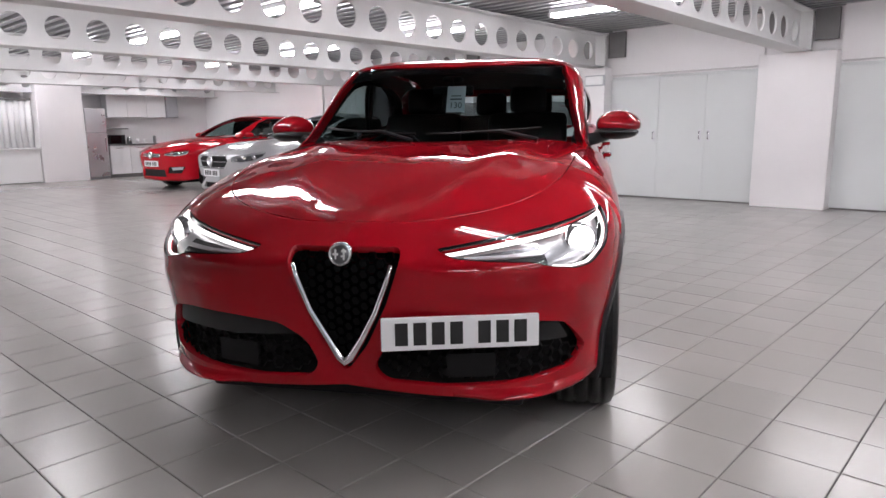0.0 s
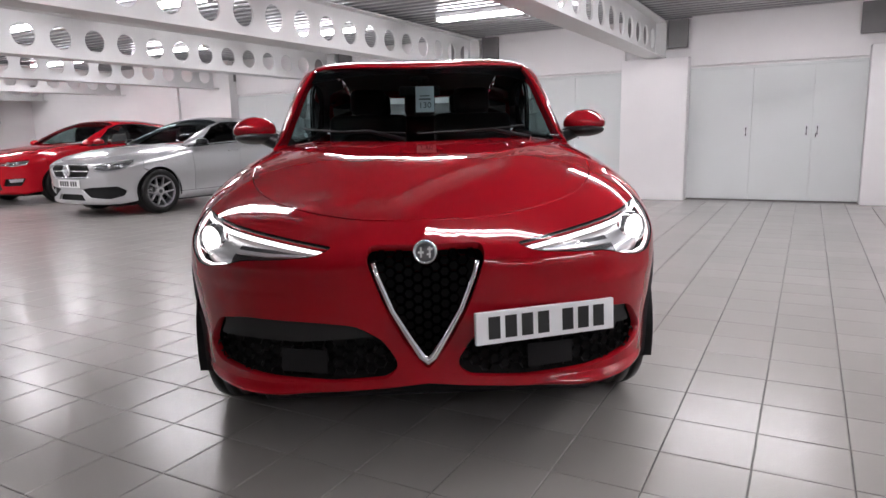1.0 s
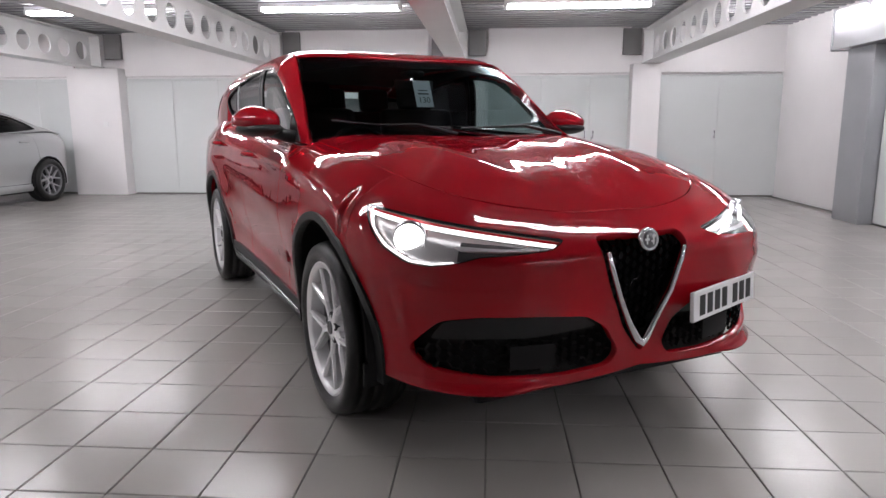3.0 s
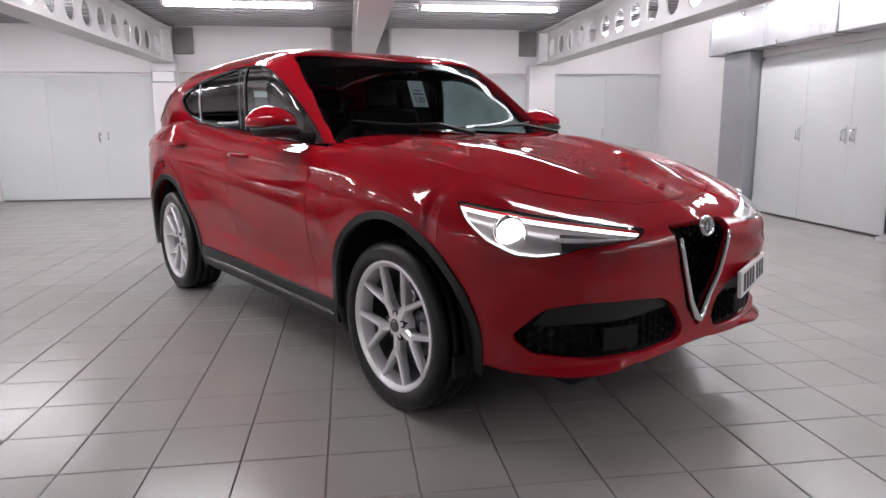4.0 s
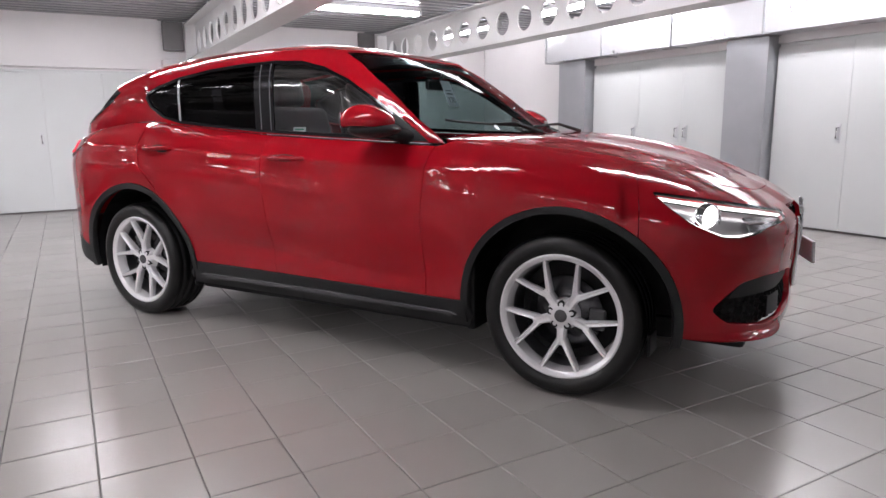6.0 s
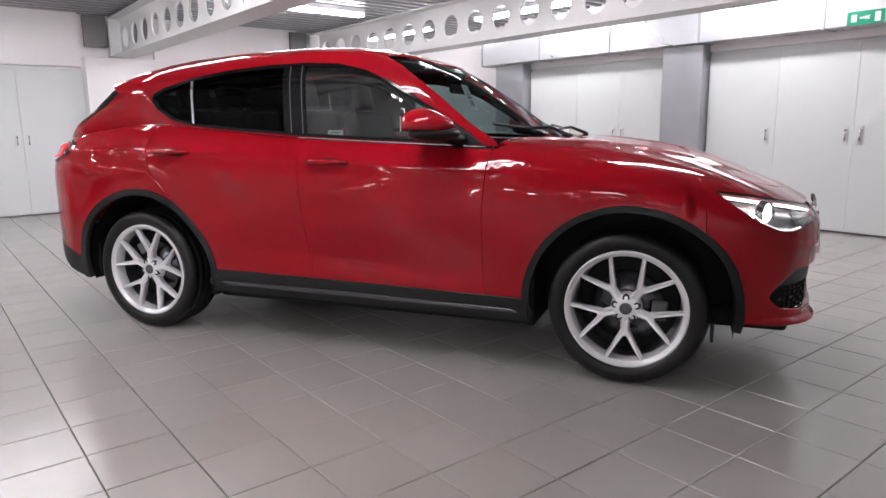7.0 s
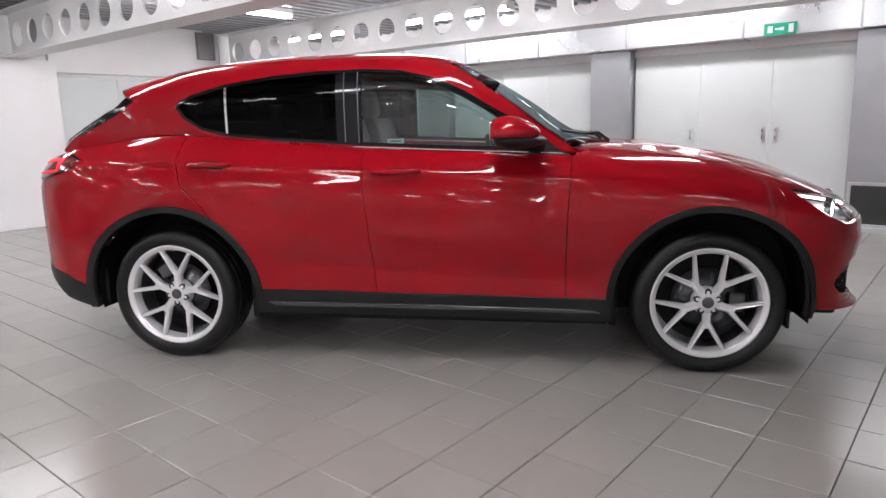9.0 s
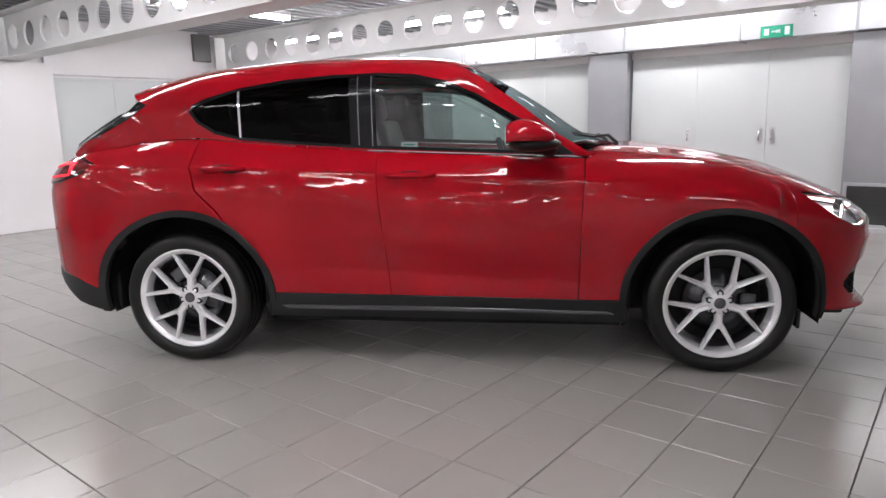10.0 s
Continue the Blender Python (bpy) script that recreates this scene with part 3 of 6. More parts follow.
def wheel(parent, pos, r_tyre, r_rim, width, side, spokes, alloy, detail=True, barrel=None):
    """A wheel standing at pos, outer face to side (-1 right, +1 left)."""
    s = side
    bm = bmesh.new()
    o = s * width / 2
    add_lathe(bm, [(r_rim + 0.004, o * 0.55), (r_rim + 0.006, o * 0.93), (r_rim - 0.002, o * 0.985), (r_rim - 0.010, o * 0.975), (r_rim - 0.014, o * 0.93), (r_rim - 0.024, o * 0.91), (r_rim - 0.028, o * 0.84), (r_rim - 0.036, o * 0.42)], 56)
    rim = part("wheel", bm, barrel or alloy, parent, "silver multi-spoke alloy wheel", True)
    # silver barrel given dark alloy, so the shade behind the spokes is in its colour
    bm = bmesh.new()
    add_lathe(bm, [(r_rim - 0.036, o * 0.42), (r_rim - 0.038, o * 0.1), (r_rim - 0.045, -o * 0.9)], 56)
    part("barrel", bm, M_ALLOY_DARK, rim, "inner wheel barrel, its alloy darkened for shade", True)
    bm = bmesh.new()
    sh = r_tyre - r_rim
    prof = [(r_rim - 0.006, o * 0.90), (r_rim + 0.004, o * 0.98), (r_rim + sh * 0.25, o * 1.06), (r_rim + sh * 0.55, o * 1.08), (r_rim + sh * 0.82, o * 1.0), (r_tyre - 0.006, o * 0.86)]
    grooves = []
    for g in (0.62, 0.22, -0.22, -0.62):
        grooves += [(r_tyre, o * (g + 0.07)), (r_tyre - 0.007, o * (g + 0.05)), (r_tyre - 0.007, o * (g - 0.05)), (r_tyre, o * (g - 0.07))]
    prof += grooves + [(r_tyre - 0.006, -o * 0.86), (r_rim + sh * 0.5, -o * 1.05), (r_rim - 0.006, -o * 0.9)]
    add_lathe(bm, prof, 64)
    part("tyre", bm, M_RUBBER, rim, "black rubber tyre", True)
    fork, reach, spread = r_rim * 0.41, r_rim - 0.006, radians(19.5)
    for k in range(spokes):
        a = 2 * math.pi * k / spokes + math.pi / 2
        arms = []
        for h in (-1, 1):
            p0, p1 = Vector((fork, h * 0.010)), Vector((reach * math.cos(spread), h * reach * math.sin(spread)))
            arms.append((h, p0, p1, ((0.0, 0.0150, 0.80, 0.045), (0.30, 0.0130, 0.85, 0.042), (0.62, 0.0112, 0.895, 0.037), (0.88, 0.0105, 0.925, 0.030), (1.0, 0.0130, 0.915, 0.026))))
        arms.append((0, Vector((0.03, 0)), Vector((fork + 0.020, 0)), ((0.0, 0.026, 0.76, 0.05), (0.45, 0.021, 0.785, 0.048), (0.8, 0.021, 0.802, 0.046), (1.0, 0.017, 0.81, 0.044))))
        for h, p0, p1, sections in arms:
            bm = bmesh.new()
            rows = []
            along = (p1 - p0).normalized()
            c, sn = math.cos(a), math.sin(a)
            for u_, hw, dep, th in sections:
                p = p0 + (p1 - p0) * u_
                y0 = o * dep
                row = []
                for u, d in ((-1, 0.012), (-0.62, 0.001), (0.0, 0.004), (0.62, 0.001), (1, 0.012), (0.75, th), (-0.75, th)):
                    e = p + Vector((-along.y, along.x)) * (hw * u)
                    row.append(bm.verts.new((c * e.x - sn * e.y, y0 - s * d, sn * e.x + c * e.y)))
                rows.append(row)
            for r0, r1 in zip(rows, rows[1:]):
                for i in range(7):
                    bm.faces.new((r0[i], r0[(i + 1) % 7], r1[(i + 1) % 7], r1[i]))
            bm.faces.new(rows[-1])
            bmesh.ops.recalc_face_normals(bm, faces=bm.faces)
            part("spoke" if h else "spoke_stem", bm, alloy, rim)
    bm = bmesh.new()
    add_lathe(bm, [(0.001, o * 0.79), (0.03, o * 0.79), (0.052, o * 0.77), (0.068, o * 0.70), (0.074, o * 0.3)], 40)
    part("hub", bm, alloy, rim, "", True)
    bm = bmesh.new()
    add_lathe(bm, [(0.001, o * 0.845), (0.022, o * 0.845), (0.027, o * 0.83), (0.029, o * 0.79)], 28)
    cap = part("centre_cap", bm, M_LAMPDARK, rim, "round dark metal centre cap", True)
    if detail:
        for k in range(5):
            a = 2 * math.pi * (k + 0.5) / 5 + math.pi / 2
            bm = bmesh.new()
            add_lathe(bm, [(0.001, o * 0.72), (0.007, o * 0.72), (0.009, o * 0.775), (0.0165, o * 0.778), (0.0175, o * 0.60)], 14)
            bmesh.ops.translate(bm, vec=(math.cos(a) * 0.052, 0, math.sin(a) * 0.052), verts=bm.verts)
            part("wheel_bolt", bm, M_BLACK, rim, "dark wheel bolt", True)
    bm = bmesh.new()
    add_lathe(bm, [(0.07, o * 0.28), (0.075, o * 0.36), (0.085, o * 0.30), (0.170, o * 0.30), (0.170, o * 0.10), (0.07, o * 0.10)], 48)
    part("brake_disc", bm, M_DISC, rim, "steel brake disc", True)
    bm = bmesh.new()
    add_box(bm, -0.05, 0.05, min(o * 0.05, o * 0.45), max(o * 0.05, o * 0.45), 0.11, 0.185, 0.012, pose(0, 0, 0, 0, 58 if pos[0] > -1 else -35, 0))
    part("caliper", bm, M_LAMPDARK, rim, "dark brake caliper")
    bm = bmesh.new()
    add_lathe(bm, [(0.05, -o * 0.2), (r_rim - 0.05, -o * 0.25)], 40)
    part("inner_shield", bm, M_TRIMDARK, rim)
    rim.location = pos
    rim.rotation_euler = (0, radians(4 if pos[0] < -1 else 36), 0)
    return rim


def hexgrid(bm, poly, cell, fmap, depth, bar=0.10):
    """Honeycomb bars over an outline, laid a little below a surface."""
    xs, ys = [p[0] for p in poly], [p[1] for p in poly]
    i, a = 0, min(xs)
    while a < max(xs):
        b = min(ys) + (cell * 0.5 if i % 2 else 0)
        while b < max(ys):
            if inside(poly, (a, b)):
                ring = []
                for rr, dd in ((cell * 0.58, depth + 0.012), (cell * 0.50, depth), (cell * 0.42, depth + 0.012)):
                    aa = np.array([a + rr * math.cos(k * math.pi / 3) for k in range(6)])
                    bb = np.array([b + rr * math.sin(k * math.pi / 3) for k in range(6)])
                    co = fmap(aa, bb)
                    ring.append([bm.verts.new((p[0] - dd, p[1], p[2])) for p in co])
                for r0, r1 in zip(ring, ring[1:]):
                    for k in range(6):
                        bm.faces.new((r0[k], r0[(k + 1) % 6], r1[(k + 1) % 6], r1[k]))
            b += cell
        a += cell * 0.87
        i += 1
    return bm


def slab(name, parent, mat, poly, fmap, depth, step=0.05, label="", mirror=False):
    return sheet(name, parent, mat, poly, fmap, step, (), 0.01, -depth, mirror, label)


# the red estate car in the middle
S = Shape(
    xf=0.855, xr=-3.865, xcr=-2.90, nf=3.3, nr=3.5, L=1.45, Lr=1.40,
    w=curve([0.1, 0.0, -0.5, -1.0, -1.6, -2.2, -2.8, -3.0], [0.938, 0.938, 0.936, 0.930, 0.928, 0.936, 0.950, 0.950]),
    z0=curve([1.45, 1.1, 0.6, 0.0, -0.5, -0.8, -2.2, -2.9, -4.3], [0.77, 0.722, 0.718, 0.72, 0.72, 0.72, 0.74, 0.77, 0.82]),
    zc=curve([1.0, 0.885, 0.8, 0.7, 0.5, 0.3, 0.0, -0.36, -0.75, -1.8, -2.5, -2.8, -3.2, -3.7], [0.82, 0.868, 0.900, 0.938, 0.993, 1.042, 1.100, 1.142, 1.165, 1.205, 1.285, 1.34, 1.30, 1.20]),
    p=curve([1.45, 0.9, 0.3, 0.0, -0.4, -0.75, -3.0, -4.3], [2.6, 2.6, 3.5, 4.1, 4.5, 5.0, 4.6, 4.0]),
    low=curve([0.18, 0.28, 0.36, 0.46, 0.60, 0.72, 0.85], [-0.10, -0.055, -0.042, -0.034, -0.014, 0.0, 0.0]),
    lowf=curve([0.18, 0.26, 0.30, 0.36, 0.46, 0.60, 0.85], [-0.14, -0.045, -0.010, -0.010, -0.016, -0.002, 0.0]),
    zb=curve([0.0, -0.7, -1.3, -1.8, -2.5, -2.75, -3.1, -3.6], [1.085, 1.105, 1.132, 1.155, 1.218, 1.25, 1.22, 1.13]),
    zr=curve([-0.2, -0.36, -0.6, -0.9, -1.15, -1.35, -1.6, -1.85, -2.2, -2.55, -2.9, -3.1, -3.185, -3.2, -3.215, -3.3, -3.45, -3.6, -3.74],
             [1.09, 1.13, 1.205, 1.405, 1.553, 1.636, 1.666, 1.675, 1.673, 1.653, 1.600, 1.549, 1.522, 1.512, 1.462, 1.408, 1.318, 1.225, 1.145]),
    pg=curve([-0.3, -0.66, -0.9, -1.2, -1.4, -1.6, -2.6, -3.2, -3.6], [1.8, 2.2, 3.3, 5.2, 6.2, 6.0, 4.9, 4.6, 4.2]), inset=0.006)

car = tagged(new("parked_car"), "red crossover estate car with headlights on, parked on tiles", "car")


def hood_edge(pts):
    """Points (x, y) on the bonnet's shut line, in the skin's coordinates."""
    return [(S.q_at(x, y), float(S.hood(x, y)[2])) for x, y in pts]


SHUT = [(0.700, 0.0), (0.690, 0.15), (0.660, 0.30), (0.588, 0.46), (0.47, 0.60), (0.30, 0.685), (0.10, 0.725), (-0.15, 0.745), (-0.40, 0.752), (-0.60, 0.752)]
for _ in range(3):
    cut = [SHUT[0]]
    for (xa, ya), (xb, yb_) in zip(SHUT, SHUT[1:]):
        cut += [(xa * 0.75 + xb * 0.25, ya * 0.75 + yb_ * 0.25), (xa * 0.25 + xb * 0.75, ya * 0.25 + yb_ * 0.75)]
    SHUT = cut + [SHUT[-1]]
AF, AR, CF, CR = 0.490, 0.495, (0.0, 0.36), (-2.815, 0.365)
HEAD = [(0.36, 0.923), (0.5, 0.904), (0.675, 0.877), (0.859, 0.849), (1.108, 0.812), (1.056, 0.784), (0.942, 0.775), (0.818, 0.77), (0.754, 0.751), (0.675, 0.739), (0.605, 0.745), (0.5, 0.795), (0.421, 0.861)]
VEE = [(1.45 - 0.222, 0.818), (1.45 - 0.21, 0.765), (1.45 - 0.164, 0.63), (1.45 - 0.088, 0.48), (1.45, 0.376), (1.45 + 0.088, 0.48), (1.45 + 0.164, 0.63), (1.45 + 0.21, 0.765), (1.45 + 0.222, 0.818)]
LOWER = [(0.70, 0.556), (0.82, 0.572), (1.02, 0.562), (1.19, 0.545), (1.285, 0.49), (1.345, 0.40), (1.30, 0.352), (1.10, 0.340), (0.86, 0.350), (0.655, 0.384), (0.585, 0.445)]
HEAD, VEE, LOWER = rounded(HEAD, 0.02, 2), rounded(VEE, 0.03, 3), rounded(LOWER, 0.03, 3)


def other(poly):
    return [(2 * S.L - a, b) for a, b in poly][::-1]


seam = 0.315
up = [(q, z - 0.001) for q, z in hood_edge(SHUT)]
nose_top = [p for p in up if p[0] > seam]
ztop = np.interp(seam, [p[0] for p in up][::-1], [p[1] for p in up][::-1])
BOTTOM = [(1.45, 0.332), (1.30, 0.318), (1.12, 0.307), (1.00, 0.303), (0.95, 0.296), (0.88, 0.294), (0.78, 0.297), (0.62, 0.308), (0.488, 0.322)]
right = BOTTOM + arc(CF[0], CF[1], AF, -5, 48, 12)[1:] + [(seam, 0.735), (seam, ztop)] + nose_top[::-1]
bumper_poly = right[:-1] + [(2 * S.L - a, b) for a, b in right[::-1]][:-1]
def nose_map(q, z):
    """The nose with the fine crease that runs under each headlamp."""
    co = S.skin(q, z)
    f, z = np.broadcast_arrays(S.sq(q), np.asarray(z, float))
    line = 0.665 - 0.05 * (f - 0.75)
    u = (z - line) / np.where(z > line, 0.026, 0.055)
    k = 0.009 * np.exp(-u ** 2) * np.clip((f - 0.5) / 0.2, 0, 1) * np.clip((1.06 - f) / 0.2, 0, 1)
    n = co * np.array([1, 1, 0])
    n = n / np.maximum(np.linalg.norm(n, axis=-1, keepdims=True), 1e-6)
    return co + n * k[..., None]


bumper = sheet("front_bumper", car, M_RED, bumper_poly, nose_map, 0.024, [HEAD, other(HEAD), VEE, LOWER, other(LOWER)], 0.03, label="red painted front bumper and nose panel")
bonnet_pts = [(SHUT[0][0] - 0.004, 0.0)]
for (xa, ya), (x, y), (xb, yb_) in zip(SHUT, SHUT[1:], SHUT[2:]):
    d = math.hypot(xb - xa, yb_ - ya)
    bonnet_pts.append((x - 0.0022 * (yb_ - ya) / d, y + 0.0022 * (xb - xa) / d))
bonnet_pts += [(SHUT[-1][0], SHUT[-1][1] - 0.0045), (-0.655, 0.735), (-0.60, 0.62), (-0.50, 0.42), (-0.43, 0.20), (-0.41, 0.0)]
bonnet_poly = [(x, -y) for x, y in bonnet_pts] + [(x, y) for x, y in bonnet_pts[::-1]][1:-1]


def bonnet_map(x, y):
    """The bonnet with its two raised creases running back from the shield grille."""
    co = S.hood(x, y)
    ay = np.abs(co[..., 1])
    line = 0.26 + 0.30 * np.clip((0.65 - co[..., 0]) / 1.2, 0, 1)
    ridge = np.exp(-((ay - line) / 0.10) ** 2)
    fade = np.clip((0.70 - co[..., 0]) / 0.35, 0, 1) * np.clip((co[..., 0] + 0.7) / 0.5, 0, 1)
    centre = np.exp(-(co[..., 1] / 0.16) ** 2)
    co = co.copy()
    co[..., 2] += 0.013 * ridge * fade - 0.006 * centre * fade
    return co


sheet("bonnet", car, M_RED, bonnet_poly, bonnet_map, 0.035, (), 0.02, label="red creased bonnet")

fender_top = [p for p in up if p[0] < seam]
fender = [(seam - 0.003, 0.738)] + [(seam - 0.003, ztop)] + fender_top + [(-0.665, 1.095), (-0.685, 0.80), (-0.692, 0.372), (-0.489, 0.372)] + arc(CF[0], CF[1], AF, 179, 51, 26)
door_f = [(-0.669, 1.098), (-0.689, 0.80), (-0.696, 0.372), (-1.676, 0.386), (-1.70, 0.70), (-1.738, 1.148), (-1.3, 1.127), (-1.0, 1.114)]
door_r = [(-1.742, 1.149), (-1.704, 0.70), (-1.680, 0.386), (-2.318, 0.395)] + arc(CR[0], CR[1], AR, 4, 58, 10) + [(-2.60, 0.86), (-2.70, 0.97), (-2.735, 1.09), (-2.70, 1.238), (-2.5, 1.214), (-2.1, 1.177)]
quarter = [(-2.708, 1.238), (-2.742, 1.09), (-2.708, 0.965), (-2.61, 0.855)] + arc(CR[0], CR[1], AR, 60, 186, 24) + [(-3.315, 0.41), (-3.42, 0.46), (-3.60, 0.50), (-3.60, 1.13), (-3.40, 1.17), (-3.1, 1.214), (-2.9, 1.235)]


UPQ, UPZ = [p[0] for p in up][::-1], [p[1] for p in up][::-1]


def flank(q, z):
    """The side with the sculpted hollow of the lower doors and the shoulder line."""
    co = S.skin(q, z)
    q, z = np.broadcast_arrays(np.asarray(q, float), np.asarray(z, float))
    span = np.clip((-0.45 - q) / 0.5, 0, 1) * np.clip((q + 2.5) / 0.5, 0, 1)
    rise = 0.475 + 0.070 * np.clip((-1.0 - q) / 0.9, 0, 1)
    u = (z - rise) / np.where(z > rise, 0.12, 0.055)
    hollow = np.exp(-u ** 2) * span
    crest = np.exp(-((z - (0.995 + 0.085 * np.clip((-q - 0.7) / 1.75, 0, 1.2))) / 0.022) ** 2) * np.clip((0.1 - q) / 0.5, 0, 1)
    fl = np.exp(-((np.hypot(q - CR[0], z - 0.42) - 0.52) / 0.13) ** 2) * np.clip((z - 0.3) / 0.3, 0, 1)
    ff = np.exp(-((np.hypot(q - CF[0], z - 0.42) - 0.52) / 0.13) ** 2) * np.clip((z - 0.3) / 0.3, 0, 1)
    ridge = 0.80 + 0.10 * np.clip(-0.9 - q, -0.4, 1.6)
    bulge = np.exp(-((z - ridge) / np.where(z > ridge, 0.10, 0.07)) ** 2) * np.clip((-0.35 - q) / 0.4, 0, 1) * np.clip((q + 3.3) / 0.5, 0, 1)
    k = (0.011 * bulge - 0.015 * hollow + 0.006 * crest + 0.014 * fl + 0.008 * ff) * (q < 0.25)
    k = k * np.where(q > -0.6, np.clip((np.interp(q, UPQ, UPZ) - z) / 0.10, 0, 1), 1)
    co = co.copy()
    co[..., 1] -= k * np.sign(-co[..., 1])
    return co


for mir in (False, True):
    sheet("front_wing", car, M_RED, fender, flank, 0.03, (), 0.02, mirror=mir)
    sheet("front_door", car, M_RED, door_f, flank, 0.018, (), 0.02, mirror=mir)
    sheet("rear_door", car, M_RED, door_r, flank, 0.018, (), 0.02, mirror=mir)
    sheet("rear_quarter", car, M_RED, quarter, flank, 0.024, (), 0.02, mirror=mir)
rear_q = S.xcr - S.Lr
tail_poly = [(-3.606, 0.50), (rear_q, 0.52), (rear_q, 1.10), (-3.606, 1.128)]
for mir in (False, True):
    sheet("tailgate", car, M_RED, tail_poly, S.skin, 0.06, (), 0.01, mirror=mir)
    sheet("rear_valance", car, M_CLADDING, [(-3.29, 0.405), (-3.42, 0.455), (-3.60, 0.498), (rear_q, 0.518), (rear_q, 0.465), (-3.63, 0.452), (-3.53, 0.388), (-3.44, 0.325), (-3.28, 0.272)], S.skin, 0.06, (), 0.02, 0.003, mir, "black lower bumper")
    sheet("wheel_arch_trim", car, M_CLADDING, arc(0, 0.36, 0.493, -9, 181, 34) + arc(0, 0.363, 0.459, 183, -9, 34), flank, 0.035, (), 0.035, 0.012, mir, "black plastic wheel arch trim")
    sheet("wheel_arch_trim", car, M_CLADDING, arc(CR[0], CR[1], 0.497, -2, 190, 34) + arc(CR[0], 0.365, 0.462, 191, -1, 34), flank, 0.035, (), 0.035, 0.012, mir, "black plastic wheel arch trim")
    sheet("sill", car, M_CLADDING, [(-0.47, 0.368), (-0.44, 0.30), (-0.46, 0.25), (-2.36, 0.262), (-2.38, 0.32), (-2.33, 0.392), (-1.68, 0.382)], S.skin, 0.06, (), 0.05, 0.010, mir, "black plastic sill")
    sheet("sill_strip", car, M_LAMPDARK, [(-0.55, 0.312), (-0.52, 0.299), (-2.25, 0.309), (-2.28, 0.327), (-1.4, 0.324)], S.skin, 0.05, (), 0.012, 0.020, mir, "grey metal sill strip")
    lamp = [(-3.29, 1.108), (-3.40, 1.142), (-3.50, 1.132), (-3.64, 1.104), (-3.64, 1.005), (-3.50, 1.02), (-3.38, 1.062)]
    sheet("tail_lamp", car, M_REDLENS, rounded(lamp, 0.02, 2), S.skin, 0.03, (), 0.01, 0.008, mir, "red tail lamp")
    sheet("tail_light", car, M_TAILLIGHT, rounded([(-3.40, 1.122), (-3.50, 1.117), (-3.62, 1.096), (-3.62, 1.084), (-3.50, 1.103), (-3.44, 1.106), (-3.43, 1.06), (-3.60, 1.038), (-3.60, 1.030), (-3.42, 1.048)], 0.003, 2), S.skin, 0.03, (), 0.006, 0.012, mir, "lit red tail light strip")
    sheet("rear_reflector", car, M_BLACKGLOSS, rounded([(-3.265, 1.110), (-3.39, 1.151), (-3.5, 1.140), (-3.65, 1.112), (-3.65, 0.995), (-3.50, 1.010), (-3.37, 1.052)], 0.02, 2), S.skin, 0.03, (), 0.01, 0.003, mir, "dark lamp surround")

# ---- roof and glasshouse ----
def gx(x, y):
    return float(S.top(x, y)[2])


scr = [(-0.66, 0.788), (-0.80, 0.758), (-1.0, 0.718), (-1.2, 0.678), (-1.31, 0.655)]
rail = [(-1.31, 0.655), (-1.5, 0.645), (-1.7, 0.636), (-2.0, 0.630), (-2.4, 0.612), (-2.8, 0.612), (-3.0, 0.615), (-3.10, 0.618), (-3.17, 0.62)]
glass_line = [(-0.43, 0.0), (-0.455, 0.20), (-0.515, 0.42), (-0.59, 0.60), (-0.655, 0.778)]


def glass_map(x, y):
    """The windscreen: gently bowed between its two edges on the pillars."""
    x, y = np.broadcast_arrays(np.asarray(x, float), np.asarray(y, float))
    ye = np.interp(x, [p[0] for p in scr][::-1], [p[1] for p in scr][::-1])
    mid, rim = S.top(x, 0 * x)[..., 2], S.top(x, ye)[..., 2]
    return np.stack([x, y, mid + (rim - mid) * (np.abs(y) / ye) ** 2.6], axis=-1)


def gz(x, y):
    return float(glass_map(x, y)[2])


screen_poly = [(x, -y) for x, y in glass_line] + [(x, -y + 0.012) for x, y in scr[1:]] + [(-1.245, -0.3), (-1.225, 0.0), (-1.245, 0.3)] + [(x, y - 0.012) for x, y in scr[1:]][::-1] + [(x, y) for x, y in glass_line[1:]][::-1]
sheet("windscreen", car, M_GLASS, screen_poly, glass_map, 0.05, (), 0.004, -0.004, label="clear windscreen")
band = [(-1.155, -0.66), (-1.29, -0.635), (-1.245, -0.3), (-1.225, 0.0), (-1.245, 0.3), (-1.29, 0.635), (-1.155, 0.66), (-1.168, 0.3), (-1.146, 0.0), (-1.168, -0.3)]
sheet("windscreen_band", car, M_BLACKGLOSS, band, glass_map, 0.05, (), 0.002, -0.012, label="black band along the top of the windscreen")
roof_poly = [(-1.233, 0.0), (-1.253, -0.3)] + [(x, -y + 0.004) for x, y in rail if x > -2.95] + [(-2.985, -0.611), (-2.99, -0.3), (-2.995, 0.0), (-2.99, 0.3), (-2.985, 0.611)] + [(x, y - 0.004) for x, y in rail if x > -2.95][::-1] + [(-1.253, 0.3)]
sheet("roof", car, M_RED, roof_poly, S.top, 0.06, (), 0.015, label="red roof panel")
sheet("headlining", car, M_TRIMDARK, roof_poly, S.top, 0.08, (), 0.004, -0.03, label="dark headlining under the roof")
rear_screen = [(-3.225, 0.0), (-3.222, -0.60), (-3.40, -0.645), (-3.55, -0.67), (-3.575, 0.0), (-3.55, 0.67), (-3.40, 0.645), (-3.222, 0.60)]
sheet("rear_screen", car, M_REARGLASS, rear_screen, S.top, 0.06, (), 0.004, label="dark rear window")
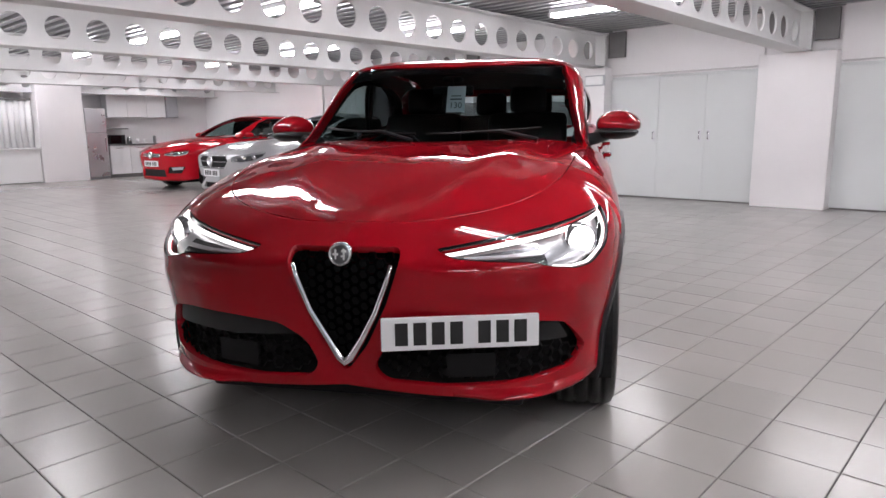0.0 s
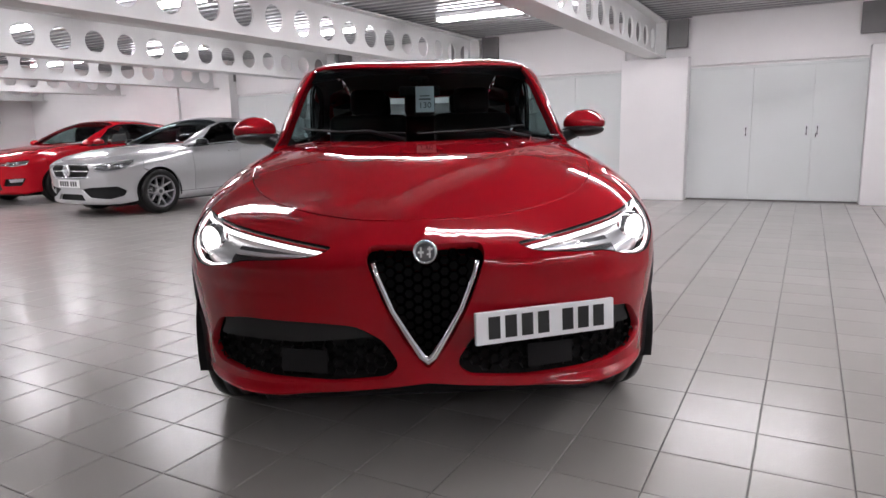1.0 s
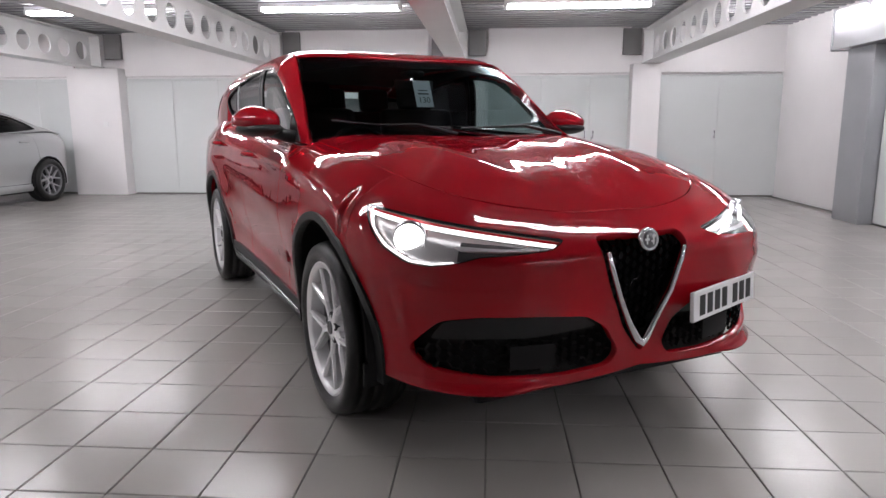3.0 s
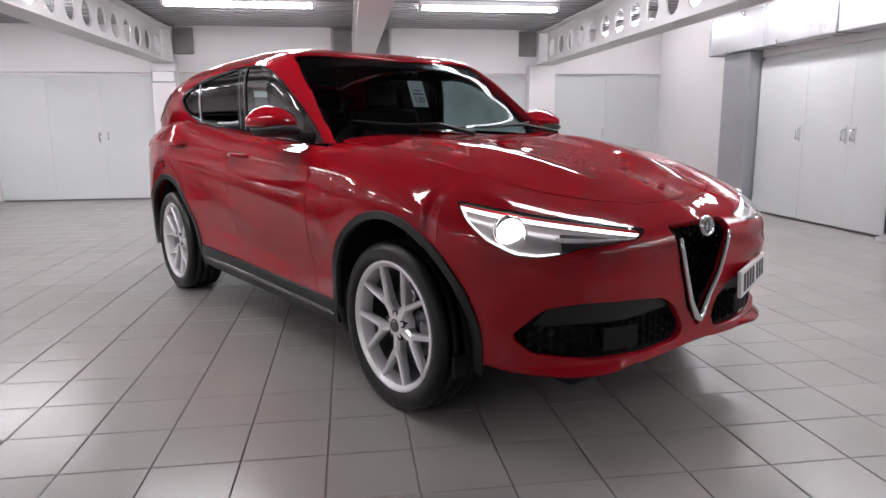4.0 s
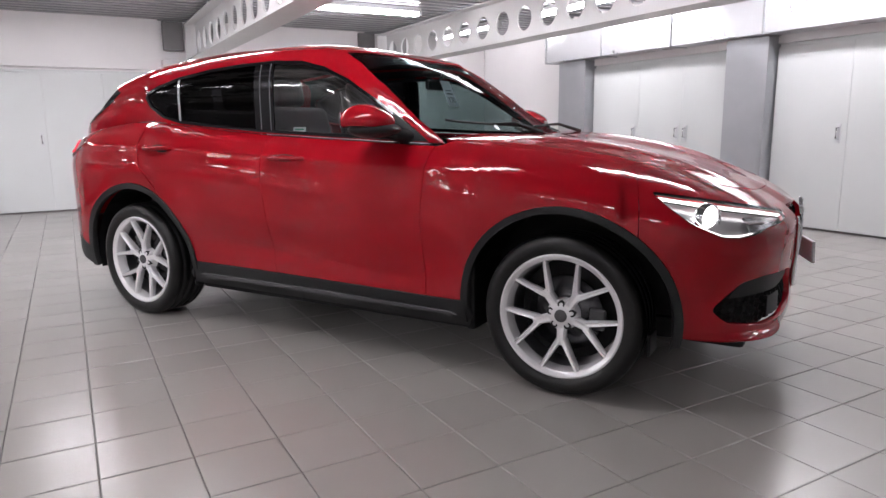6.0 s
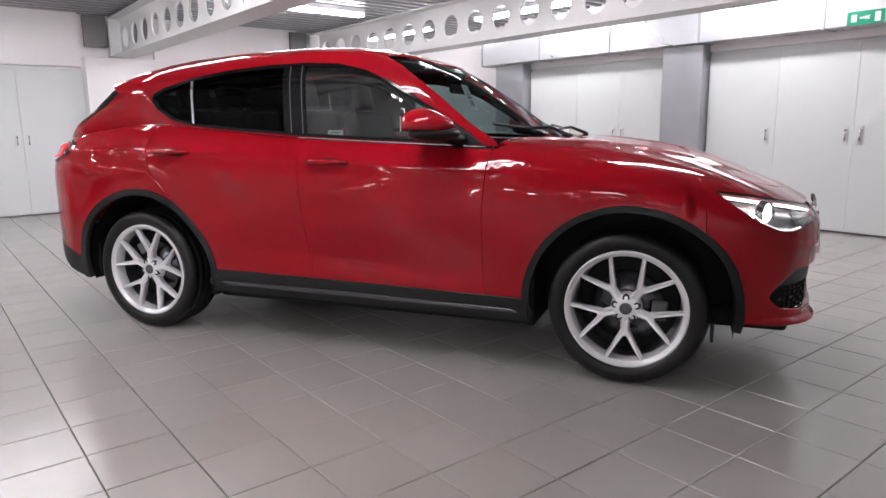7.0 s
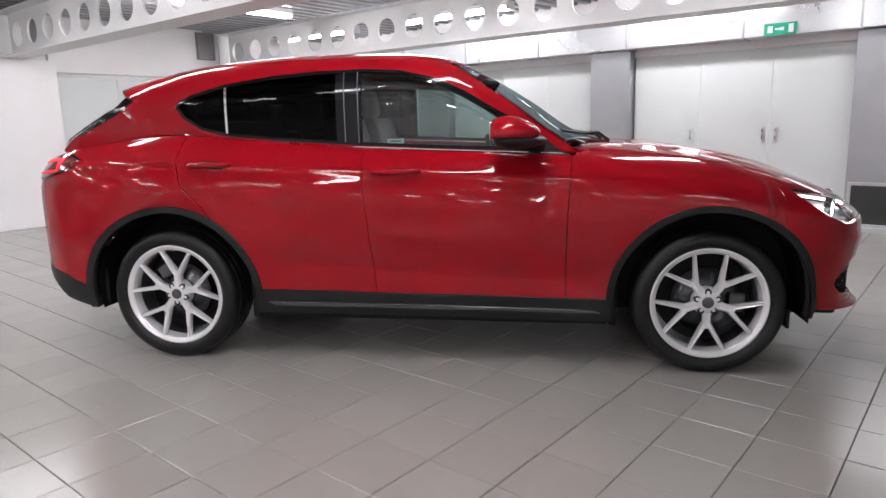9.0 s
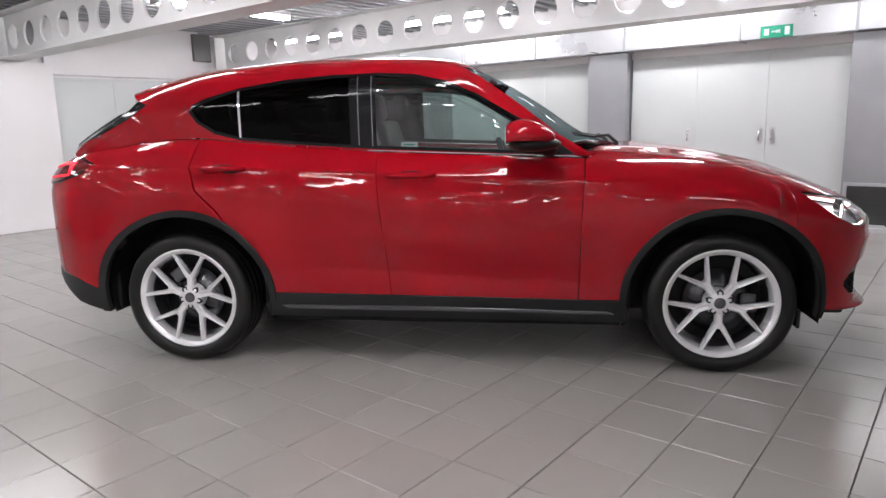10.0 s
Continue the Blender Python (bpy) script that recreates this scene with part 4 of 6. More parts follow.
sheet("tailgate_shoulder", car, M_RED, [(-3.58, 0.0), (-3.555, -0.675), (-3.655, -0.56), (-3.68, 0.0), (-3.655, 0.56), (-3.555, 0.675)], S.top, 0.06, (), 0.01, label="red tailgate below the rear window")
spoiler_poly = [(-3.0, 0.0), (-2.995, -0.611), (-3.10, -0.615), (-3.168, -0.617), (-3.20, -0.45), (-3.206, 0.0), (-3.20, 0.45), (-3.168, 0.617), (-3.10, 0.615), (-2.995, 0.611)]
sheet("spoiler", car, M_RED, spoiler_poly, S.top, 0.04, (), 0.03, 0.003, label="red roof spoiler")

WIN = [(-0.715, 1.118), (-1.0, 1.128), (-1.35, 1.143), (-1.8, 1.166), (-2.2, 1.196), (-2.5, 1.226), (-2.64, 1.262), (-2.735, 1.325), (-2.772, 1.385), (-2.755, 1.42), (-2.68, 1.455), (-2.50, 1.505), (-2.25, 1.542), (-2.0, 1.56), (-1.75, 1.565), (-1.55, 1.552), (-1.38, 1.512), (-1.22, 1.442), (-1.0, 1.310), (-0.82, 1.195)]
edge_up = [(x, gx(x, y)) for x, y in scr] + [(x, gx(x, y)) for x, y in rail[1:]]
frame_poly = [(-0.64, 1.112)] + edge_up + [(-3.13, 1.485), (-3.06, 1.448), (-3.10, 1.42), (-3.20, 1.34), (-3.42, 1.235), (-3.53, 1.17), (-3.52, 1.153), (-3.3, 1.188), (-3.1, 1.2175), (-2.9, 1.2385), (-2.73, 1.2445), (-2.5, 1.2175), (-2.1, 1.181), (-1.8, 1.157), (-1.3, 1.136), (-0.9, 1.118)]


def shrink(poly, d):
    c = Vector((sum(p[0] for p in poly) / len(poly), sum(p[1] for p in poly) / len(poly)))
    out = []
    for i, p in enumerate(poly):
        t = (Vector(poly[(i + 1) % len(poly)]) - Vector(poly[i - 1])).normalized()
        n = Vector((-t.y, t.x))
        if n.dot(c - Vector(p)) < 0:
            n = -n
        q = Vector(p) + n * d
        out.append((q.x, q.y))
    return out


WIN_IN = shrink(WIN, 0.016)


def between(poly, x0, x1):
    """The outline's share between two upright lines."""
    def cut(pts, x, keep):
        out = []
        for a, b in zip(pts, pts[1:] + pts[:1]):
            ia, ib = keep(a[0], x), keep(b[0], x)
            if ia:
                out.append(a)
            if ia != ib:
                u = (x - a[0]) / (b[0] - a[0])
                out.append((x, a[1] + u * (b[1] - a[1])))
        return out
    return cut(cut(poly, x1, lambda v, x: v <= x), x0, lambda v, x: v >= x)


for mir in (False, True):
    sheet("side_frame", car, M_RED, frame_poly, S.side, 0.04, [WIN], 0.05, mirror=mir, label="red pillars and roof rail round the side windows")
    sheet("pillar_trim", car, M_TRIMDARK, [p for p in frame_poly if p[0] > -3.0], S.side, 0.05, [shrink(WIN, -0.004)], 0.004, -0.022, mir, "dark inner pillar trim")
    sheet("window_lining", car, M_TRIMDARK, WIN, S.side, 0.05, [shrink(WIN, 0.018)], 0.05, -0.013, mir, "dark inner window lining")
    sheet("window_trim", car, M_BLACKGLOSS, WIN, S.side, 0.05, [WIN_IN], 0.012, 0.001, mir, "gloss black window surround")
    sheet("waist_strip", car, M_CHROME, [(-0.70, 1.108), (-1.35, 1.135), (-1.8, 1.157), (-1.8, 1.160), (-1.35, 1.1385), (-0.72, 1.112)], S.side, 0.05, (), 0.005, 0.009, mir, "thin chrome waist strip")
    sheet("front_window", car, M_SIDEGLASS, between(WIN_IN, -1.755, -0.6), S.side, 0.06, (), 0.003, -0.010, mir, "clear front side window")
    sheet("rear_window", car, M_PRIVACY, between(WIN_IN, -2.495, -1.895), S.side, 0.06, (), 0.003, -0.010, mir, "dark tinted rear side window")
    sheet("quarter_window", car, M_PRIVACY, between(WIN_IN, -2.9, -2.512), S.side, 0.06, (), 0.003, -0.010, mir, "dark tinted quarter window")
    sheet("window_post", car, M_CHROME, between(WIN_IN, -2.508, -2.497), S.side, 0.05, (), 0.01, -0.002, mir, "bright window post")
    sheet("door_pillar", car, M_BLACKGLOSS, between(WIN_IN, -1.895, -1.755), S.side, 0.05, (), 0.01, -0.004, mir, "gloss black door pillar")
    for strip_x in (-1.846, -1.772):
        sheet("pillar_strip", car, M_ALLOY_DARK, between(WIN_IN, strip_x - 0.0045, strip_x), S.side, 0.05, (), 0.004, -0.001, mir, "thin grey pillar strip")
    sheet("spoiler_side", car, M_BLACKGLOSS, [(-3.07, 1.449), (-3.015, 1.430), (-3.13, 1.352), (-3.34, 1.258), (-3.42, 1.233), (-3.21, 1.335), (-3.11, 1.41)], S.side, 0.05, (), 0.006, 0.003, mir, "gloss black rear pillar trim")

# gloss black fins between the rear pillars and the rear window
for sg in (-1, 1):
    bm = bmesh.new()
    rows = []
    for (xa, za), (xb, yb_) in zip(((-3.13, 1.485), (-3.06, 1.448), (-3.10, 1.42), (-3.20, 1.34), (-3.42, 1.235), (-3.53, 1.17)), ((-3.20, 0.60), (-3.222, 0.60), (-3.25, 0.605), (-3.34, 0.63), (-3.47, 0.655), (-3.56, 0.672))):
        ya = abs(float(S.side(xa, za)[1]))
        rows.append([bm.verts.new((xa, sg * ya, za)), bm.verts.new(((xa + xb) / 2, sg * (ya + yb_) / 2, (za + gx(xb, yb_)) / 2 - 0.005)), bm.verts.new((xb, sg * yb_, gx(xb, yb_) - 0.004))])
    for r0, r1 in zip(rows, rows[1:]):
        for i in range(2):
            bm.faces.new((r0[i], r0[i + 1], r1[i + 1], r1[i]))
    bmesh.ops.recalc_face_normals(bm, faces=bm.faces)
    part("spoiler_fin", bm, M_BLACKGLOSS, car, "gloss black fin beside the rear window", True)
bm = bmesh.new()
add_box(bm, -2.86, -2.70, -0.022, 0.022, gx(-2.78, 0) - 0.01, gx(-2.78, 0) + 0.068, 0.018)
part("roof_antenna", bm, M_RED, car, "small red fin aerial", True)

# ---- face: shield grille, lower grilles, lamps ----
slab("grille_backing", car, M_TRIMDARK, VEE, S.skin, 0.075, 0.05, "dark grille backing")
part("grille_mesh", hexgrid(bmesh.new(), shrink(VEE, 0.032), 0.038, S.skin, 0.025), M_BLACKGLOSS, car, "black honeycomb grille mesh")
vpath = [(1.45 - 0.185, 0.765), (1.45 - 0.170, 0.715), (1.45 - 0.125, 0.60), (1.45 - 0.068, 0.50), (1.45 - 0.022, 0.432), (1.45, 0.416), (1.45 + 0.022, 0.432), (1.45 + 0.068, 0.50), (1.45 + 0.125, 0.60), (1.45 + 0.170, 0.715), (1.45 + 0.185, 0.765)]
bm = bmesh.new()
pts = [S.skin(q, z) + np.array([0.006, 0, 0]) for q, z in vpath]
add_tube(bm, pts, [0.007, 0.009, 0.010, 0.012, 0.016, 0.017, 0.016, 0.012, 0.010, 0.009, 0.007], 10)
part("grille_frame", bm, M_CHROME, car, "chrome vee around the shield grille", True)
b0 = S.skin(1.45, 0.797)
bm = bmesh.new()
add_lathe(bm, [(0.001, 0.012), (0.030, 0.012), (0.033, 0.016), (0.037, 0.016), (0.041, 0.010), (0.042, 0.0)], 36, "Z")
bmesh.ops.transform(bm, matrix=Matrix.Translation(b0 + np.array([0.004, 0, 0])) @ pose(0, 0, 0, 0, 82, 0), verts=bm.verts)
badge = part("badge", bm, M_SATIN, car, "round chrome badge", True)
bm = bmesh.new()
add_lathe(bm, [(0.001, 0.0140), (0.029, 0.0140), (0.0295, 0.012)], 32, "Z")
bmesh.ops.transform(bm, matrix=Matrix.Translation(b0 + np.array([0.004, 0, 0])) @ pose(0, 0, 0, 0, 82, 0), verts=bm.verts)
part("badge_disc", bm, M_ALLOY_DARK, badge, "grey badge disc", True)
bm = bmesh.new()
for y0, y1, z0, z1 in ((-0.020, -0.004, -0.003, 0.003), (-0.014, -0.009, -0.014, 0.014), (0.006, 0.020, 0.006, 0.012), (0.004, 0.016, -0.008, -0.003), (0.010, 0.015, -0.018, 0.016)):
    add_box(bm, b0[0] + 0.0175, b0[0] + 0.0205, y0 * 1.2, y1 * 1.2, b0[2] + z0 * 1.2 + 0.002, b0[2] + z1 * 1.2 + 0.002)
part("badge_relief", bm, M_PLATE, badge, "pale shapes on the badge")
for poly, m in ((LOWER, False), (LOWER, True)):
    slab("lower_grille_backing", car, M_TRIMDARK, shrink(poly, -0.055), S.skin, 0.07, 0.06, "dark lower intake", m)
    cells = [p for p in poly]
    bm = hexgrid(bmesh.new(), [(a, min(b, 0.475)) for a, b in shrink(cells, 0.018)], 0.042, S.skin, 0.022)
    if m:
        for v in bm.verts:
            v.co.y = -v.co.y
    part("lower_grille_mesh", bm, M_TRIMDARK, car, "black honeycomb intake mesh")
    upper = [(0.712, 0.548), (0.82, 0.562), (1.02, 0.555), (1.185, 0.540), (1.25, 0.497), (1.0, 0.480), (0.80, 0.486), (0.66, 0.482)]
    sheet("intake_visor", car, M_CLADDING, rounded(upper, 0.012, 2), S.skin, 0.04, (), 0.02, -0.018, m, "dark grey visor over the intake")
    sheet("intake_camera", car, M_TRIMDARK, [(0.92, 0.455), (0.92, 0.372), (1.08, 0.367), (1.08, 0.451)], S.skin, 0.05, (), 0.02, -0.018, m, "flat black sensor cover")

for m in (False, True):
    slab("headlamp_back", car, M_LAMPBODY, HEAD, S.skin, 0.05, 0.04, "bright headlamp reflector bowl", m)
    wing = [(0.754, 0.833), (0.881, 0.821), (1.056, 0.8), (1.025, 0.791), (0.921, 0.78), (0.818, 0.776), (0.754, 0.764)]
    sheet("headlamp_rim", car, M_BLACKGLOSS, HEAD, S.skin, 0.03, [shrink(HEAD, 0.003)], 0.012, -0.001, m, "black rim round the headlamp")
    sheet("headlamp_bar", car, M_ALLOY, [(0.736, 0.818), (0.881, 0.806), (1.014, 0.801), (1.014, 0.796), (0.881, 0.797), (0.762, 0.803)], S.skin, 0.02, (), 0.01, -0.022, m, "bright bar inside the headlamp")
    sheet("headlamp_bezel", car, M_LAMPDARK, wing, S.skin, 0.03, (), 0.01, -0.030, m, "dark headlamp bezel")
    drl = [(0.379, 0.913), (0.5, 0.895), (0.675, 0.868), (0.859, 0.84), (1.077, 0.806), (1.067, 0.801), (0.859, 0.832), (0.675, 0.860), (0.5, 0.887), (0.401, 0.902), (0.435, 0.859), (0.510, 0.801), (0.607, 0.756), (0.675, 0.750), (0.741, 0.760), (0.745, 0.755), (0.675, 0.744), (0.602, 0.750), (0.505, 0.796), (0.427, 0.86)]
    sheet("running_light", car, M_DRL, drl, S.skin, 0.02, (), 0.008, -0.016, m, "lit white running light strip")
    c = S.skin(0.583, 0.816)
    out = S.skin(0.583, 0.816) - np.array([0.0, 0, 0.816])
    d = Vector((out[0], out[1], 0)).normalized()
    sg = -1 if m else 1
    # glowing lens drawn as wide as its glare, not only the glass
    bm = bmesh.new()
    add_lathe(bm, [(0.001, 0.004), (0.030, 0.0), (0.044, -0.012), (0.050, -0.03)], 28, "Z")
    eye = Vector(c) - d * 0.035
    bmesh.ops.transform(bm, matrix=look(eye, eye - Vector((0.85, -0.5, 0))), verts=bm.verts)
    for v in bm.verts:
        v.co.y *= sg
    part("projector", bm, M_LAMP, car, "lit headlamp projector lens, widened to take in its glare", True)
    bm = bmesh.new()
    add_lathe(bm, [(0.050, -0.03), (0.052, 0.002), (0.057, 0.002), (0.062, -0.03)], 28, "Z")
    bmesh.ops.transform(bm, matrix=look(eye, eye - Vector((0.85, -0.5, 0))), verts=bm.verts)
    for v in bm.verts:
        v.co.y *= sg
    part("projector_ring", bm, M_CHROME, car, "chrome ring round the projector", True)
    sheet("headlamp_lens", car, M_LENS, HEAD, S.skin, 0.04, (), 0.003, -0.003, m, "clear headlamp lens")

# red lip under the intakes, standing out at the corners
for sg in (1, -1):
    bm = bmesh.new()
    rows = []
    for q in np.linspace(0.50, 1.06, 27):
        u = (q - 0.50) / 0.56
        e = 0.002 + 0.034 * max(0.0, math.sin(math.pi * u ** 1.7))
        base = float(np.interp(q, [a for a, _ in BOTTOM[::-1]], [b for _, b in BOTTOM[::-1]]))
        row = []
        for z, d in ((0.038, 0.001), (0.026, 0.3 * e), (0.016, e), (0.007, e), (0.0, 0.6 * e), (-0.003, -0.02)):
            z += base
            p = S.skin(q, z)
            n = Vector((p[0], p[1], 0)).normalized()
            row.append(bm.verts.new((p[0] + n.x * d, sg * (p[1] + n.y * d), z)))
        rows.append(row)
    for r0, r1 in zip(rows, rows[1:]):
        for i in range(5):
            bm.faces.new((r0[i], r0[i + 1], r1[i + 1], r1[i]))
    bmesh.ops.recalc_face_normals(bm, faces=bm.faces)
    part("bumper_lip", bm, M_RED, car, "red lip along the bottom of the bumper", True)

# number plate, with plain bars for its characters
pc = S.skin(2 * S.L - S.q_at(0.80, 0.42), 0.535)
plate = part("number_plate", box(-0.008, 0.008, -0.26, 0.26, -0.0555, 0.0555, 0.004), M_PLATE, car, "white number plate with plain black bars")
plate.matrix_basis = Matrix.Translation((pc[0] + 0.028, pc[1] - 0.028, 0.545)) @ pose(0, 0, 0, 0, -3, 17)
x = -0.215
for w_, gap in ((0.042, 0.018), (0.042, 0.018), (0.042, 0.018), (0.042, 0.050), (0.042, 0.018), (0.042, 0.018), (0.042, 0.0)):
    part("plate_bar", box(0.0082, 0.0092, x, x + w_, -0.038, 0.038), M_PLATEBAR, plate)
    x += w_ + gap

# mirrors, handles, wipers
for sg in (-1, 1):
    bm = bmesh.new()
    bmesh.ops.create_uvsphere(bm, u_segments=28, v_segments=18, radius=1)
    for v in bm.verts:
        x_, y_, z_ = v.co
        z_ = max(z_, -0.28)
        x_ = max(x_, -0.72)
        z_ *= 1 - 0.5 * max(0.0, x_) ** 1.4 if z_ > 0 else 1
        v.co = Vector((-0.975 + (0.155 if x_ > 0 else 0.11) * x_, sg * (0.968 + 0.122 * math.copysign(abs(y_) ** 0.85, y_)), 1.219 + 0.083 * math.copysign(abs(z_) ** 0.85, z_) * (1 - 0.30 * max(0.0, y_) ** 2 - 0.12 * max(0.0, -y_))))
    m_ob = part("mirror", bm, M_RED, car, "red door mirror", True)
    bm = bmesh.new()
    bmesh.ops.create_uvsphere(bm, u_segments=24, v_segments=14, radius=1)
    for v in bm.verts:
        x_, y_, z_ = v.co
        v.co = Vector((-0.955 + (0.165 if x_ > 0 else 0.09) * x_, sg * (0.955 + 0.122 * y_), 1.180 + 0.040 * z_))
    part("mirror_base", bm, M_BLACK, m_ob, "black lower mirror shell", True)
    bm = bmesh.new()
    add_tube(bm, [(-0.80, sg * 0.735, 1.130), (-0.86, sg * 0.84, 1.148), (-0.93, sg * 0.925, 1.175)], [0.042, 0.034, 0.030], 10)
    part("mirror_arm", bm, M_BLACK, m_ob, "black mirror arm", True)
    sheet("mirror_triangle", car, M_BLACK, [(-0.715, 1.118), (-0.93, 1.126), (-0.93, 1.262), (-0.82, 1.190)], S.side, 0.05, (), 0.01, 0.004, sg > 0, "black mirror corner trim")
    bm = bmesh.new()
    add_box(bm, -1.059, -1.055, sg * 0.985 - 0.060, sg * 0.985 + 0.060, 1.190, 1.262, 0.001)
    part("mirror_glass", bm, M_CHROME, m_ob, "mirror glass")
    for hx, hz in ((-1.55, 1.031), (-2.556, 1.080)):
        y_ = abs(float(flank(hx, hz)[1]))
        bm = bmesh.new()
        add_tube(bm, [(hx + 0.125, sg * (y_ - 0.004), hz), (hx + 0.085, sg * (y_ + 0.026), hz + 0.002), (hx, sg * (y_ + 0.034), hz + 0.003), (hx - 0.085, sg * (y_ + 0.026), hz + 0.001), (hx - 0.125, sg * (y_ - 0.004), hz)], [0.010, 0.014, 0.016, 0.014, 0.010], 10)
        part("door_handle", bm, M_RED, car, "red door handle", True)
        # flat dark lens on the door, painted as the shade of the handle's recess
        bm = bmesh.new()
        bmesh.ops.create_uvsphere(bm, u_segments=20, v_segments=10, radius=1)
        for v in bm.verts:
            v.co = Vector((hx + v.co.x * 0.095, sg * (y_ - 0.002 + 0.006 * v.co.y), hz - 0.006 + v.co.z * 0.028))
        part("handle_shade", bm, M_TRIMDARK, car, "dark patch painted as the shade in the handle recess", True)
bm = bmesh.new()
add_box(bm, -0.66, -0.36, -0.70, 0.70, 1.06, 1.085, 0.006)
part("scuttle", bm, M_BLACK, car, "black scuttle panel")
for y0, y1 in ((0.56, -0.02), (-0.08, -0.64)):
    bm = bmesh.new()
    pts = []
    for i, y_ in enumerate(np.linspace(y0, y1, 8)):
        xx = -0.475 - 0.20 * (abs(y_) / 0.62) ** 2 - 0.03
        pts.append((xx, y_, gz(xx, y_) + 0.014))
    add_tube(bm, pts, 0.007, 6)
    wp = part("wiper", bm, M_BLACK, car, "black wiper blade")
    bm = bmesh.new()
    add_tube(bm, [(-0.43, y0, gz(-0.44, 0) + 0.0), (-0.50, (y0 * 2 + y1) / 3, gz(-0.52, (y0 * 2 + y1) / 3) + 0.03), pts[4]], [0.012, 0.009, 0.006], 8)
    part("wiper_arm", bm, M_BLACK, wp)

# wheels, arches and underside
for sg in (-1, 1):
    for hx, hy in ((0.0, 0.798), (-2.818, 0.818)):
        wheel(car, (hx, sg * hy, 0.362), 0.365, 0.280, 0.25, sg, 5, M_ALLOY)
        bm = bmesh.new()
        rows = []
        for a in np.linspace(-12, 192, 26):
            c, s_ = math.cos(radians(a)), math.sin(radians(a))
            rows.append([bm.verts.new((hx + 0.472 * c, sg * yy, 0.366 + 0.472 * s_)) for yy in (0.905, 0.58)])
        for r0, r1 in zip(rows, rows[1:]):
            bm.faces.new((r0[0], r1[0], r1[1], r0[1]))
        cen = bm.verts.new((hx, sg * 0.58, 0.40))
        for r0, r1 in zip(rows, rows[1:]):
            bm.faces.new((cen, r0[1], r1[1]))
        part("arch_liner", bm, M_TRIMDARK, car)
    bm2 = bmesh.new()
    add_box(bm2, 0.37, 0.385, sg * 0.82 - 0.07, sg * 0.82 + 0.05, 0.235, 0.33, 0.004)
    part("mud_flap", bm2, M_BLACK, car, "small black air deflector")
    part("door_card", box(-2.40, -0.50, min(sg * 0.70, sg * 0.745), max(sg * 0.70, sg * 0.745), 0.30, 1.10, 0.01), M_TRIMDARK, car)
for sg in (-1, 1):
    part("splash_panel", box(-3.40, -3.27, min(sg * 0.55, sg * 0.86), max(sg * 0.55, sg * 0.86), 0.27, 0.62, 0.01), M_TRIMDARK, car)
for x0, x1 in ((-0.475, -0.435), (-2.395, -2.355)):
    for sg in (1, -1):
        part("splash_panel", box(x0, x1, min(sg * 0.55, sg * 0.875), max(sg * 0.55, sg * 0.875), 0.225, 0.62, 0.01), M_TRIMDARK, car)
part("floor_pan", box(-2.36, -0.47, -0.84, 0.84, 0.215, 0.30, 0.02), M_TRIMDARK, car, "dark flat floor pan")
part("underbody", box(-3.45, 0.62, -0.575, 0.575, 0.235, 0.62, 0.02), M_TRIMDARK, car, "dark underbody")
# added dark box: underside and shade below the bumper in one, also dims the floor
part("undertray", box(0.25, 0.71, -0.60, 0.60, 0.232, 0.335, 0.02), M_TRIMDARK, car, "dark undertray, standing in for underside and shade below the bumper")
part("engine_tray", box(-0.42, 0.66, -0.56, 0.56, 0.62, 0.80, 0.02), M_TRIMDARK, car)
part("boot_floor", box(-3.40, -2.35, -0.575, 0.575, 0.62, 1.02, 0.02), M_TRIMDARK, car)

# cabin
bm = box(-0.92, -0.47, -0.70, 0.70, 0.80, 1.08, 0.04)
part("dashboard", bm, M_TRIMDARK, car, "dark dashboard")
part("parcel_shelf", box(-3.15, -2.45, -0.60, 0.60, 1.05, 1.08, 0.01), M_TRIMDARK, car)


def seat_at(x, y, width):
    base = part("seat", box(x - 0.25, x + 0.27, y - width / 2, y + width / 2, 0.62, 0.76, 0.05), M_SEAT, car, "black leather seat", True)
    bm = bmesh.new()
    add_box(bm, -0.06, 0.06, -width / 2, width / 2, 0.0, 0.62, 0.045, pose(x - 0.26, y, 0.72, 0, -16, 0))
    part("backrest", bm, M_SEAT, base, "", True)
    for yy in ((y,) if width < 0.8 else (y - 0.38, y, y + 0.38)):
        bm = bmesh.new()
        add_box(bm, -0.045, 0.045, -0.13, 0.13, 0.0, 0.19, 0.04, pose(x - 0.45, yy, 1.32, 0, -10, 0))
        part("headrest", bm, M_SEAT, base, "", True)


seat_at(-1.55, -0.38, 0.56)
seat_at(-1.55, 0.38, 0.56)
seat_at(-2.38, 0.0, 1.24)
bm = bmesh.new()
ringp = [(0.0, 0.185 * math.cos(a), 0.185 * math.sin(a)) for a in np.linspace(0, 2 * math.pi, 29)]
add_tube(bm, ringp, 0.015, 8, False)
add_box(bm, -0.02, 0.02, -0.06, 0.06, -0.05, 0.05, 0.01)
add_box(bm, -0.01, 0.01, -0.18, 0.18, -0.014, 0.014, 0.005)
bmesh.ops.transform(bm, matrix=pose(-1.06, -0.36, 1.02, 0, -22, 0), verts=bm.verts)
part("steering_wheel", bm, M_TRIMDARK, car, "black steering wheel", True)
zm = gx(-1.12, 0) - 0.10
bm = bmesh.new()
add_box(bm, -1.155, -1.13, -0.125, 0.125, zm - 0.03, zm + 0.03, 0.012)
add_tube(bm, [(-1.13, 0, zm + 0.02), (-1.09, 0, zm + 0.075)], 0.012, 8)
part("rear_view_mirror", bm, M_TRIMDARK, car, "black rear-view mirror")
